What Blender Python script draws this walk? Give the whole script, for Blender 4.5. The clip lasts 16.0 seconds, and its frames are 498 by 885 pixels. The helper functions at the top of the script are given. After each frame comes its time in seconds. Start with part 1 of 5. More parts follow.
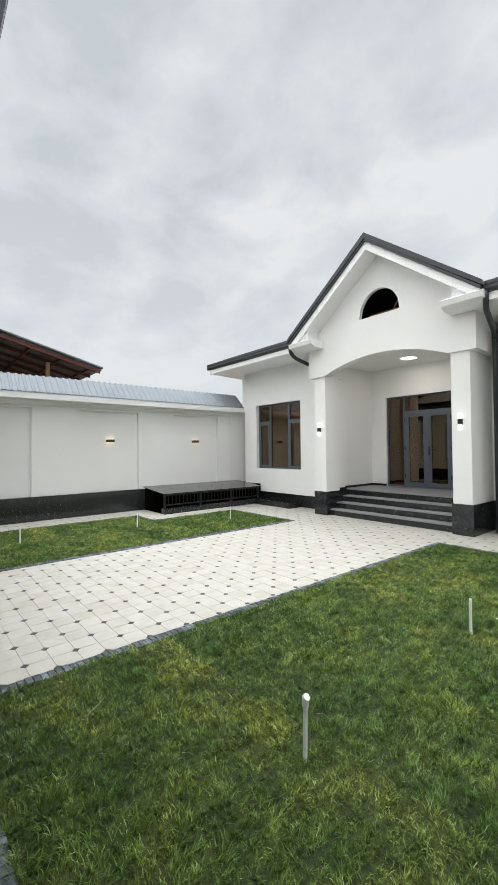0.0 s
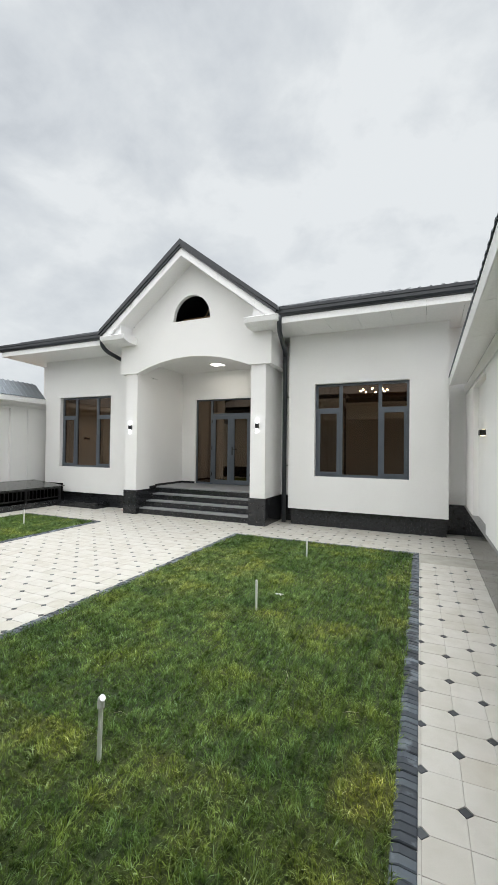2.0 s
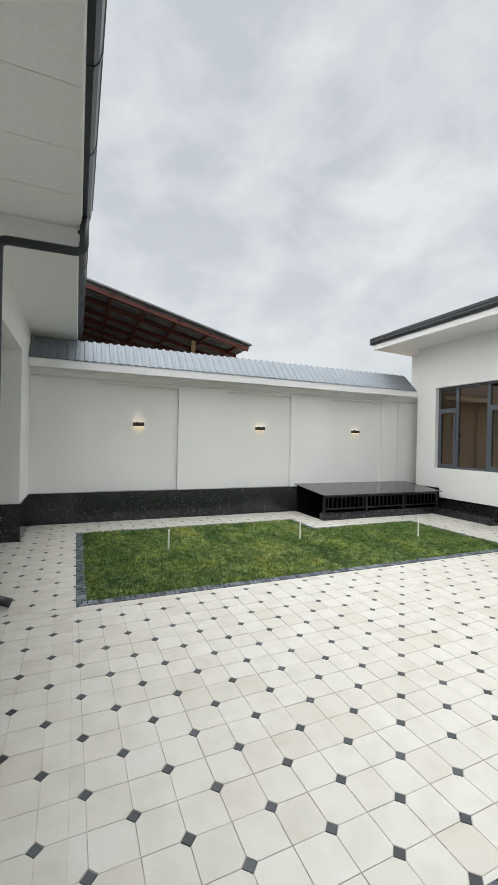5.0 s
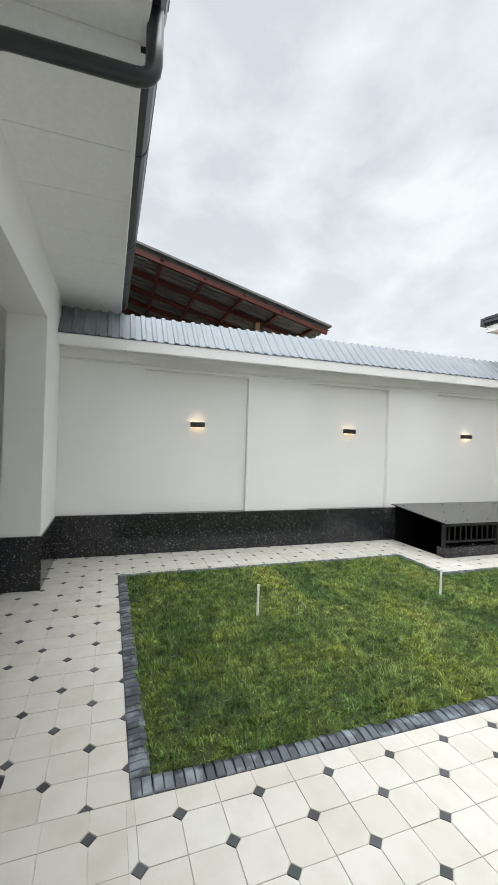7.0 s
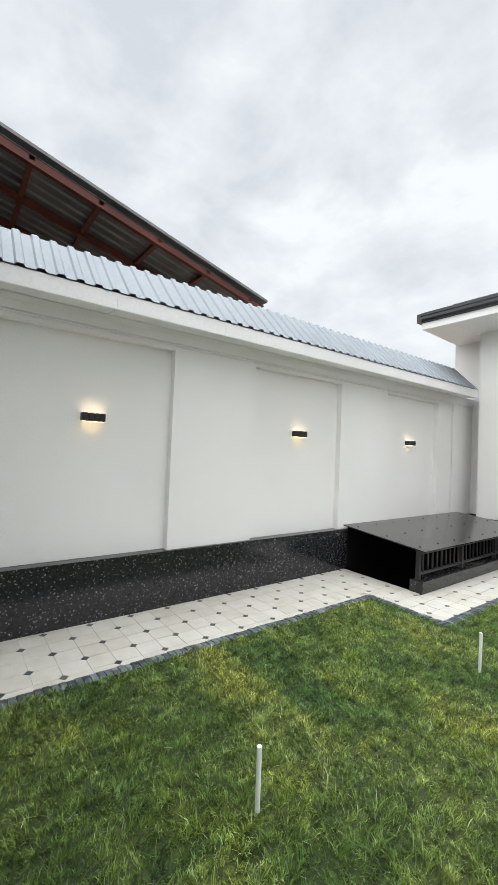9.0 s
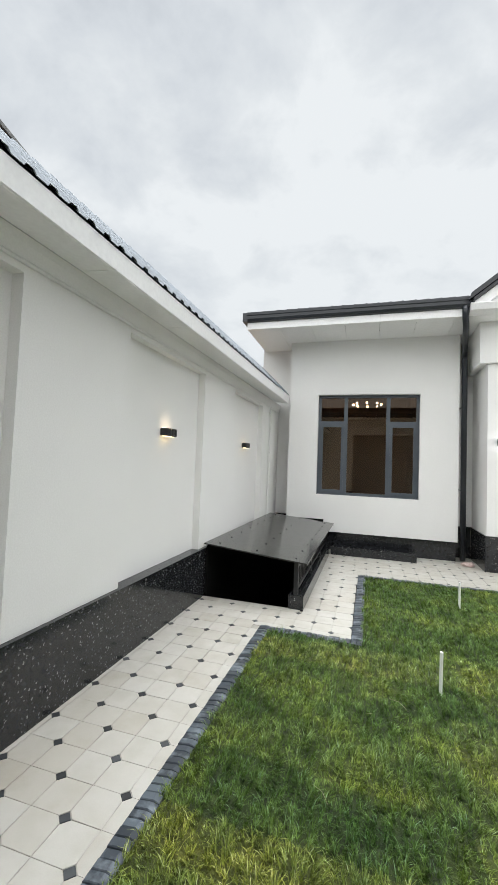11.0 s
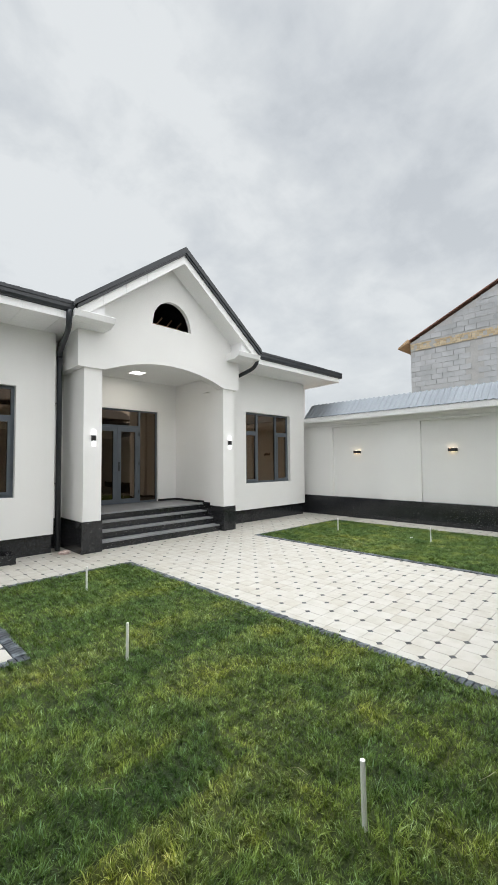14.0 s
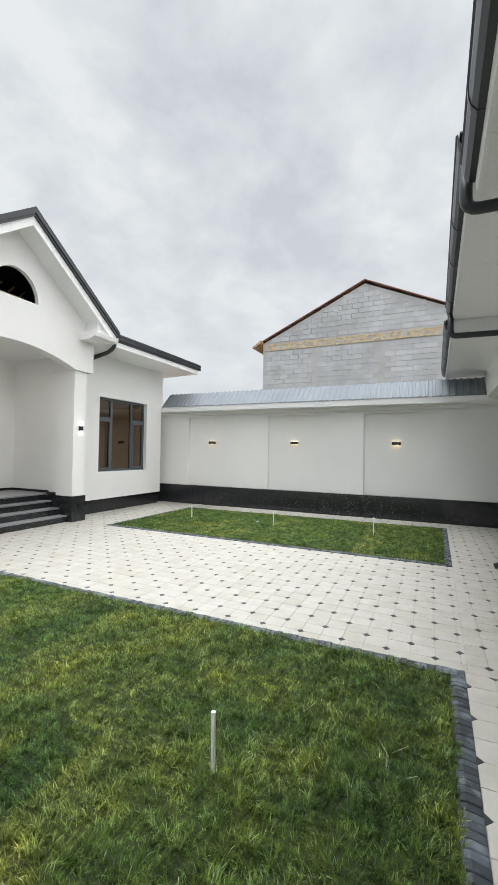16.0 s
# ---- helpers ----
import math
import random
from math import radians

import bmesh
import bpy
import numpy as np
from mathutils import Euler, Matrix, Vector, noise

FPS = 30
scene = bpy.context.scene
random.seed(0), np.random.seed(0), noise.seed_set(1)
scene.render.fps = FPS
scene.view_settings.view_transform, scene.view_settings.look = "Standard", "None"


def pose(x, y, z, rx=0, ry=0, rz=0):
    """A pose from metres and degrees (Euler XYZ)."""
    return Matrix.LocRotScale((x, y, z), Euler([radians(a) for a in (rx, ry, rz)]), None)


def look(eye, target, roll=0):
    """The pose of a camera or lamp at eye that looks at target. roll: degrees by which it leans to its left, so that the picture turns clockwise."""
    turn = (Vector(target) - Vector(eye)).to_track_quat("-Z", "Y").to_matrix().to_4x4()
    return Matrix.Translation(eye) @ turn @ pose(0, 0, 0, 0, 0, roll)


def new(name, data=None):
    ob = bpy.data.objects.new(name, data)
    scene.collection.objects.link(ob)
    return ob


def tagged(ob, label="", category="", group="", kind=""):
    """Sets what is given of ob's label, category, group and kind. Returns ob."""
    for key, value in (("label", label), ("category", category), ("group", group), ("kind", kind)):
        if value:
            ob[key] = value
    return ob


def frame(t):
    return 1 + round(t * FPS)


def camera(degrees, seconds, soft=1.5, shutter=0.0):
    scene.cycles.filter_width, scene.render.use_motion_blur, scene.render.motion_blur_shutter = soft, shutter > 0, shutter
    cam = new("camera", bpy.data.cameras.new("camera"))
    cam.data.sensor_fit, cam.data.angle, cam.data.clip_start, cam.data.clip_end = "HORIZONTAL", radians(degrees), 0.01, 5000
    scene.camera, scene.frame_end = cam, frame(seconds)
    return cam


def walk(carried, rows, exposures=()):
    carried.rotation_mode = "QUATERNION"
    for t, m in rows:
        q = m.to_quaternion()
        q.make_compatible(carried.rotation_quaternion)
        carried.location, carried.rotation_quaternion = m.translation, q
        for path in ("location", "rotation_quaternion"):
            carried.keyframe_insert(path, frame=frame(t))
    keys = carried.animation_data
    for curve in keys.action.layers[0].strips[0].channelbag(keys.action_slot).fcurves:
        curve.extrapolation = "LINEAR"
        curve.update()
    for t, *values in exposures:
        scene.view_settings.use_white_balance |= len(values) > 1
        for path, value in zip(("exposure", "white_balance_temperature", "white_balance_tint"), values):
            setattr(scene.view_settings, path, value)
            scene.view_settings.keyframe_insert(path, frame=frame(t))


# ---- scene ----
cam = camera(63.6, 16.0, soft=1.15)

PATH = [
    (0, (5.058, -8.232, 1.685), (3.524, -6.949, 1.724), -0.6),
    (0.5, (5.137, -8.253, 1.707), (3.852, -6.721, 1.74), -0.4),
    (1, (5.184, -8.268, 1.7), (4.143, -6.561, 1.731), -0.1),
    (1.5, (5.187, -8.271, 1.695), (4.323, -6.468, 1.726), 0.3),
    (2, (5.153, -8.278, 1.703), (4.344, -6.45, 1.732), 0.7),
    (2.5, (5.018, -8.243, 1.717), (4.131, -6.451, 1.742), 0.9),
    (3, (4.726, -8.134, 1.747), (3.653, -6.446, 1.768), 1.2),
    (3.5, (4.35, -8.081, 1.714), (3.037, -6.573, 1.733), 1.3),
    (4, (3.822, -8.062, 1.761), (2.277, -6.791, 1.761), 1.3),
    (4.5, (3.231, -7.993, 1.686), (1.507, -6.979, 1.687), 1.3),
    (5, (2.692, -8.016, 1.673), (0.853, -7.229, 1.668), 1.2),
    (5.2, (2.47, -8.024, 1.689), (0.601, -7.311, 1.687), 1.1),
    (7.5, (-0.205, -8.153, 1.705), (-2.096, -7.501, 1.712), 1.8),
    (8, (-0.753, -8.083, 1.683), (-2.58, -7.27, 1.708), 2.0),
    (8.2, (-0.983, -8.052, 1.716), (-2.773, -7.161, 1.742), 2.1),
    (10.3, (-3.187, -7.897, 1.687), (-4.244, -6.201, 1.772), 2.3),
    (10.5, (-3.389, -7.914, 1.7), (-4.322, -6.147, 1.784), 2.3),
    (11, (-3.884, -7.865, 1.706), (-4.466, -5.954, 1.802), 2.2),
    (11.5, (-4.311, -7.847, 1.71), (-4.52, -5.861, 1.818), 1.9),
    (12, (-4.634, -7.739, 1.731), (-4.48, -5.748, 1.841), 1.4),
    (12.5, (-4.881, -7.718, 1.721), (-4.38, -5.785, 1.835), 0.9),
    (13, (-4.984, -7.687, 1.73), (-4.163, -5.866, 1.837), 0.4),
    (13.5, (-5.021, -7.715, 1.747), (-3.904, -6.059, 1.845), -0.4),
    (14, (-5.078, -7.744, 1.716), (-3.678, -6.319, 1.812), -0.5),
    (14.5, (-5.109, -7.803, 1.702), (-3.471, -6.658, 1.787), -0.5),
    (15, (-5.16, -7.862, 1.695), (-3.361, -6.991, 1.773), -0.1),
    (15.5, (-5.218, -7.883, 1.713), (-3.359, -7.148, 1.783), 0.3),
    (16, (-5.24, -7.786, 1.704), (-3.428, -6.941, 1.751), 0.9),
]
EXPOSURES = [(0, 0.9), (3, 0.9), (5, 0.86), (7.5, 1.16), (8.2, 1.16), (10.5, 1.05), (12.5, 0.84), (14.5, 0.86), (16, 0.92)]
walk(cam, [(t, look(eye, target, roll)) for t, eye, target, roll in PATH], EXPOSURES)

# ---- world and light ----
world = bpy.data.worlds.new("world")
scene.world = world
world.use_nodes = True
wt = world.node_tree
wt.nodes.clear()
SUN_EL, SUN_AZ = radians(63), radians(178)


def wn(kind, **kw):
    n = wt.nodes.new(kind)
    for k, v in kw.items():
        n.inputs[k].default_value = v
    return n


w_out = wt.nodes.new("ShaderNodeOutputWorld")
w_bg = wn("ShaderNodeBackground", Strength=1.0)
sky = wt.nodes.new("ShaderNodeTexSky")
sky.sky_type = "NISHITA"
sky.sun_disc = False
sky.sun_elevation, sky.sun_rotation = SUN_EL, SUN_AZ
sky.air_density, sky.dust_density = 1.0, 4.0
w_co = wt.nodes.new("ShaderNodeTexCoord")
w_sep = wt.nodes.new("ShaderNodeSeparateXYZ")
wt.links.new(w_co.outputs["Generated"], w_sep.inputs[0])
# clouds lie on a flat layer: the view direction divided by its height
w_up = wt.nodes.new("ShaderNodeMath"); w_up.operation = "ADD"; w_up.inputs[1].default_value = 0.38
wt.links.new(w_sep.outputs["Z"], w_up.inputs[0])
w_max = wt.nodes.new("ShaderNodeMath"); w_max.operation = "MAXIMUM"; w_max.inputs[1].default_value = 0.15
wt.links.new(w_up.outputs[0], w_max.inputs[0])
w_div = wt.nodes.new("ShaderNodeVectorMath"); w_div.operation = "DIVIDE"
w_comb = wt.nodes.new("ShaderNodeCombineXYZ")
for i in range(3):
    wt.links.new(w_max.outputs[0], w_comb.inputs[i])
wt.links.new(w_co.outputs["Generated"], w_div.inputs[0])
wt.links.new(w_comb.outputs[0], w_div.inputs[1])
w_n1 = wn("ShaderNodeTexNoise", Scale=4.6, Detail=9.0, Roughness=0.56, Distortion=0.15)
w_n2 = wn("ShaderNodeTexNoise", Scale=0.9, Detail=3.0, Roughness=0.5)
wt.links.new(w_div.outputs[0], w_n1.inputs["Vector"])
wt.links.new(w_div.outputs[0], w_n2.inputs["Vector"])
w_add = wt.nodes.new("ShaderNodeMath"); w_add.operation = "ADD"
wt.links.new(w_n1.outputs["Fac"], w_add.inputs[0])
wt.links.new(w_n2.outputs["Fac"], w_add.inputs[1])
w_ramp = wt.nodes.new("ShaderNodeValToRGB")
CLOUDS = [(0.41, (0.325, 0.346, 0.368)), (0.46, (0.363, 0.384, 0.404)), (0.51, (0.398, 0.418, 0.433)), (0.57, (0.45, 0.468, 0.478))]
w_half = wt.nodes.new("ShaderNodeMath"); w_half.operation = "MULTIPLY"; w_half.inputs[1].default_value = 0.5
wt.links.new(w_add.outputs[0], w_half.inputs[0])
wt.links.new(w_half.outputs[0], w_ramp.inputs[0])
while len(w_ramp.color_ramp.elements) < len(CLOUDS):
    w_ramp.color_ramp.elements.new(0.5)
for e, (p, c) in zip(w_ramp.color_ramp.elements, CLOUDS):
    e.position, e.color = p, (*c, 1)
# the layer whitens towards the horizon
w_hor = wt.nodes.new("ShaderNodeMapRange")
w_hor.inputs["From Min"].default_value, w_hor.inputs["From Max"].default_value = 0.02, 0.55
w_hor.inputs["To Min"].default_value, w_hor.inputs["To Max"].default_value = 0.75, 0.0
wt.links.new(w_sep.outputs["Z"], w_hor.inputs["Value"])
w_mixh = wt.nodes.new("ShaderNodeMix"); w_mixh.data_type = "RGBA"
wt.links.new(w_hor.outputs[0], w_mixh.inputs["Factor"])
wt.links.new(w_ramp.outputs[0], w_mixh.inputs["A"])
w_mixh.inputs["B"].default_value = (0.415, 0.436, 0.449, 1)
# overcast sky grows brighter to the zenith
w_zen = wt.nodes.new("ShaderNodeMapRange")
w_zen.inputs["From Min"].default_value, w_zen.inputs["From Max"].default_value = 0.81, 0.97
w_zen.inputs["To Min"].default_value, w_zen.inputs["To Max"].default_value = 1.0, 9.0
wt.links.new(w_sep.outputs["Z"], w_zen.inputs["Value"])
w_sc = wt.nodes.new("ShaderNodeVectorMath"); w_sc.operation = "SCALE"
wt.links.new(w_mixh.outputs["Result"], w_sc.inputs[0])
wt.links.new(w_zen.outputs[0], w_sc.inputs["Scale"])
w_skys = wt.nodes.new("ShaderNodeVectorMath"); w_skys.operation = "SCALE"; w_skys.inputs["Scale"].default_value = 0.05
wt.links.new(sky.outputs[0], w_skys.inputs[0])
w_mix = wt.nodes.new("ShaderNodeMix"); w_mix.data_type = "RGBA"; w_mix.inputs["Factor"].default_value = 0.93
wt.links.new(w_skys.outputs[0], w_mix.inputs["A"])
wt.links.new(w_sc.outputs[0], w_mix.inputs["B"])
wt.links.new(w_mix.outputs["Result"], w_bg.inputs["Color"])
wt.links.new(w_bg.outputs[0], w_out.inputs[0])

sun_data = bpy.data.lights.new("sun", "SUN")
sun_data.energy, sun_data.angle, sun_data.color = 1.5, radians(125), (1.0, 0.985, 0.955)
sun = new("sun", sun_data)
sun.matrix_world = look((0.5, -19, 38), (0, 0, 0))


# ---- materials ----
def mat(name, color, rough=0.6, metal=0.0, spec=0.5):
    m = bpy.data.materials.new(name)
    m.use_nodes = True
    p = m.node_tree.nodes["Principled BSDF"]
    p.inputs["Base Color"].default_value = (*color, 1)
    p.inputs["Roughness"].default_value = rough
    p.inputs["Metallic"].default_value = metal
    p.inputs["Specular IOR Level"].default_value = spec
    return m


def nd(m, kind, **kw):
    n = m.node_tree.nodes.new(kind)
    for k, v in kw.items():
        n.inputs[k].default_value = v
    return n


def ln(m, a, b):
    m.node_tree.links.new(a, b)


def pos(m):
    return nd(m, "ShaderNodeNewGeometry").outputs["Position"]


def ramp(m, fac, stops):
    r = nd(m, "ShaderNodeValToRGB")
    while len(r.color_ramp.elements) < len(stops):
        r.color_ramp.elements.new(0.5)
    for e, (p, c) in zip(r.color_ramp.elements, stops):
        e.position, e.color = p, (*c, 1)
    ln(m, fac, r.inputs[0])
    return r.outputs[0]


def noise_tex(m, scale, detail=4.0, rough=0.55, vec=None):
    n = nd(m, "ShaderNodeTexNoise", Scale=scale, Detail=detail, Roughness=rough)
    ln(m, vec or pos(m), n.inputs["Vector"])
    return n.outputs["Fac"]


def mixc(m, fac, a, b, mode="MIX"):
    x = nd(m, "ShaderNodeMix")
    x.data_type, x.blend_type = "RGBA", mode
    for k, v in (("Factor", fac), ("A", a), ("B", b)):
        if isinstance(v, (int, float)):
            x.inputs[k].default_value = v
        elif isinstance(v, tuple):
            x.inputs[k].default_value = (*v, 1)
        else:
            ln(m, v, x.inputs[k])
    return x.outputs["Result"]


def base(m, sock):
    ln(m, sock, m.node_tree.nodes["Principled BSDF"].inputs["Base Color"])


def bump(m, height, strength=0.2, dist=0.005):
    b = nd(m, "ShaderNodeBump", Strength=strength, Distance=dist)
    ln(m, height, b.inputs["Height"])
    ln(m, b.outputs[0], m.node_tree.nodes["Principled BSDF"].inputs["Normal"])


def worn(name, c1, c2, scale=3.0, fine=60.0, rough=0.6, metal=0.0, bstr=0.15, bdist=0.003, spec=0.5):
    """A surface whose tone wanders between two colours, with fine relief."""
    m = mat(name, c1, rough, metal, spec)
    f = noise_tex(m, scale, 5)
    g = noise_tex(m, fine, 3)
    c = ramp(m, f, [(0.35, c1), (0.65, c2)])
    base(m, mixc(m, 0.12, c, ramp(m, g, [(0.3, tuple(v * 0.6 for v in c1)), (0.7, tuple(min(1, v * 1.3) for v in c2))])))
    if bstr:
        bump(m, g, bstr, bdist)
    return m


M_STUCCO = worn("white stucco", (0.86, 0.855, 0.84), (0.83, 0.825, 0.81), 0.9, 90, 0.85, bstr=0.25, bdist=0.002, spec=0.25)
M_SOFFIT = worn("white sheet metal", (0.880, 0.880, 0.880), (0.880, 0.880, 0.880), 1.5, 30, 0.38, bstr=0.04)
M_ROOF = worn("anthracite roof metal", (0.045, 0.05, 0.056), (0.06, 0.066, 0.074), 2.0, 40, 0.42, bstr=0.05)
M_GUTTER = worn("anthracite gutter", (0.016, 0.019, 0.024), (0.025, 0.029, 0.035), 3.0, 50, 0.35, bstr=0.03)
M_CORR = worn("blue grey corrugated sheet", (0.195, 0.217, 0.242), (0.225, 0.25, 0.275), 1.2, 30, 0.75, 0.05, bstr=0.05)
M_FRAME = worn("slate blue window frame", (0.075, 0.09, 0.11), (0.09, 0.105, 0.125), 6.0, 80, 0.4, bstr=0.03)
M_WHITE = worn("white plastic", (0.835, 0.835, 0.824), (0.770, 0.770, 0.760), 8, 60, 0.45, bstr=0.03)
M_BLACK = worn("black metal", (0.012, 0.012, 0.013), (0.02, 0.02, 0.022), 6, 60, 0.4, bstr=0.03)
# near black: the shade inside cavities is put into the base colour
M_DARK = worn("near-black cavity shade", (0.006, 0.006, 0.006), (0.009, 0.009, 0.009), 3, 40, 0.95, bstr=0.03, spec=0.08)
M_RED = worn("red oxide steel", (0.09, 0.02, 0.013), (0.13, 0.030, 0.019), 2, 30, 0.6, bstr=0.05)
M_RUST = worn("rusty sheet edge", (0.24, 0.13, 0.10), (0.32, 0.18, 0.14), 2, 30, 0.7, bstr=0.05)
M_ZINC = worn("galvanised sheet", (0.15, 0.15, 0.148), (0.21, 0.208, 0.20), 2, 30, 0.5, 0.4, bstr=0.05)
M_TIMBER = worn("raw timber", (0.42, 0.28, 0.15), (0.5, 0.34, 0.2), 4, 40, 0.7)
M_BEIGE = worn("beige interior plaster", (0.36, 0.27, 0.19), (0.40, 0.30, 0.21), 1, 50, 0.8, bstr=0.05)
M_WOOD = worn("brown door veneer", (0.30, 0.13, 0.055), (0.38, 0.18, 0.08), 3, 40, 0.5)
M_PIPEW = M_WHITE
M_CLOTH = worn("beige satin", (0.42, 0.33, 0.25), (0.50, 0.40, 0.31), 2, 60, 0.45, bstr=0.03)
M_HANDLE = mat("dark handle", (0.02, 0.02, 0.02), 0.3, 0.6)


def granite(name, gloss, flecks, light):
    m = mat(name, (0.012, 0.013, 0.015), gloss)
    v = nd(m, "ShaderNodeTexVoronoi", Scale=flecks)
    v.inputs["Randomness"].default_value = 1.0
    wob = nd(m, "ShaderNodeTexNoise", Scale=flecks * 1.3, Detail=2.0)
    ln(m, pos(m), wob.inputs["Vector"])
    sh = nd(m, "ShaderNodeVectorMath"); sh.operation = "MULTIPLY_ADD"
    ln(m, wob.outputs["Color"], sh.inputs[0])
    sh.inputs[1].default_value = (0.03, 0.03, 0.03)
    ln(m, pos(m), sh.inputs[2])
    ln(m, sh.outputs[0], v.inputs["Vector"])
    n = noise_tex(m, flecks * 0.7, 3)
    speck = ramp(m, v.outputs["Distance"], [(0.20, (1, 1, 1)), (0.30, (0, 0, 0))])
    sep = nd(m, "ShaderNodeSeparateColor")
    ln(m, v.outputs["Color"], sep.inputs[0])
    pick = ramp(m, sep.outputs[0], [(0.55, (0, 0, 0)), (0.62, (1, 1, 1))])
    tone = ramp(m, sep.outputs[1], [(0.0, (0.05, 0.055, 0.065)), (1.0, light)])
    f = mixc(m, 1.0, speck, pick, "MULTIPLY")
    dark = ramp(m, n, [(0.35, (0.010, 0.011, 0.013)), (0.7, (0.026, 0.027, 0.03))])
    base(m, mixc(m, f, dark, tone))
    return m


M_GRAN = granite("polished black granite with pale flecks", 0.14, 38, (0.25, 0.25, 0.24))
M_GRAN2 = granite("polished black granite", 0.16, 30, (0.07, 0.07, 0.068))
M_TREAD = granite("grey granite tread", 0.3, 60, (0.3, 0.3, 0.3))
M_TREAD.node_tree.nodes["Principled BSDF"].inputs["Base Color"].default_value = (0.1, 0.1, 0.1, 1)
M_TREADG = worn("honed grey stone", (0.21, 0.215, 0.223), (0.26, 0.265, 0.273), 3, 120, 0.35, bstr=0.05)

# cream concrete pavers, toned piece by piece
M_TILE = mat("cream concrete paver", (0.6, 0.57, 0.5), 0.55)


def paver_colour(m, source, tones, strength=0.3):
    if source == "object":
        r = nd(m, "ShaderNodeObjectInfo").outputs["Random"]
    else:
        r = nd(m, "ShaderNodeNewGeometry").outputs["Random Per Island"]
    c = ramp(m, r, tones)
    st = ramp(m, noise_tex(m, 5.0, 5), [(0.36, (0.86, 0.84, 0.80)), (0.56, (1, 1, 1))])
    fine = ramp(m, noise_tex(m, 220, 2), [(0.3, (0.9, 0.9, 0.9)), (0.7, (1, 1, 1))])
    base(m, mixc(m, 1.0, mixc(m, strength * 2, c, st, "MULTIPLY"), fine, "MULTIPLY"))
    bump(m, noise_tex(m, 150, 3), 0.12, 0.002)
    ln(m, ramp(m, noise_tex(m, 9, 3), [(0.3, (0.38, 0.38, 0.38)), (0.7, (0.62, 0.62, 0.62))]), m.node_tree.nodes["Principled BSDF"].inputs["Roughness"])


CREAM = [(0.0, (0.415, 0.39, 0.34)), (0.25, (0.443, 0.425, 0.382)), (0.8, (0.46, 0.446, 0.408)), (1.0, (0.425, 0.407, 0.358))]
paver_colour(M_TILE, "object", CREAM)
M_TILE2 = mat("cream concrete paver far", (0.6, 0.57, 0.5), 0.55)
paver_colour(M_TILE2, "island", CREAM)
SLATE = [(0.0, (0.016, 0.018, 0.02)), (0.6, (0.03, 0.035, 0.04)), (1.0, (0.055, 0.062, 0.068))]
M_INS = mat("black paver insert", (0.03, 0.03, 0.03), 0.5)
paver_colour(M_INS, "object", SLATE, 0.2)
M_INS2 = mat("black paver insert far", (0.03, 0.03, 0.03), 0.5)
paver_colour(M_INS2, "island", SLATE, 0.2)
EDGE = [(0.0, (0.02, 0.026, 0.034)), (0.6, (0.038, 0.047, 0.06)), (1.0, (0.09, 0.11, 0.13))]
M_EDGE = mat("slate grey edging block", (0.06, 0.07, 0.08), 0.45)
paver_colour(M_EDGE, "object", EDGE, 0.35)
M_EDGE2 = mat("slate grey edging block far", (0.06, 0.07, 0.08), 0.45)
paver_colour(M_EDGE2, "island", EDGE, 0.35)
for _e in (M_EDGE, M_EDGE2):
    # lime bloom in patches over a dark glossy face
    _b = _e.node_tree.nodes["Principled BSDF"].inputs["Base Color"]
    _src = _b.links[0].from_socket
    base(_e, mixc(_e, ramp(_e, noise_tex(_e, 7, 5), [(0.52, (0, 0, 0)), (0.62, (0.7, 0.7, 0.7))]), _src, (0.17, 0.195, 0.22)))
M_MORTAR = worn("sandy joint mortar", (0.31, 0.295, 0.26), (0.38, 0.365, 0.32), 6, 90, 0.9)
M_EARTH = worn("bare earth", (0.15, 0.11, 0.075), (0.2, 0.155, 0.11), 0.4, 20, 0.95)

# turf: tone goes by roll, by patch and by blade
M_GRASS = mat("grass blades", (0.08, 0.12, 0.03), 0.55, spec=0.3)


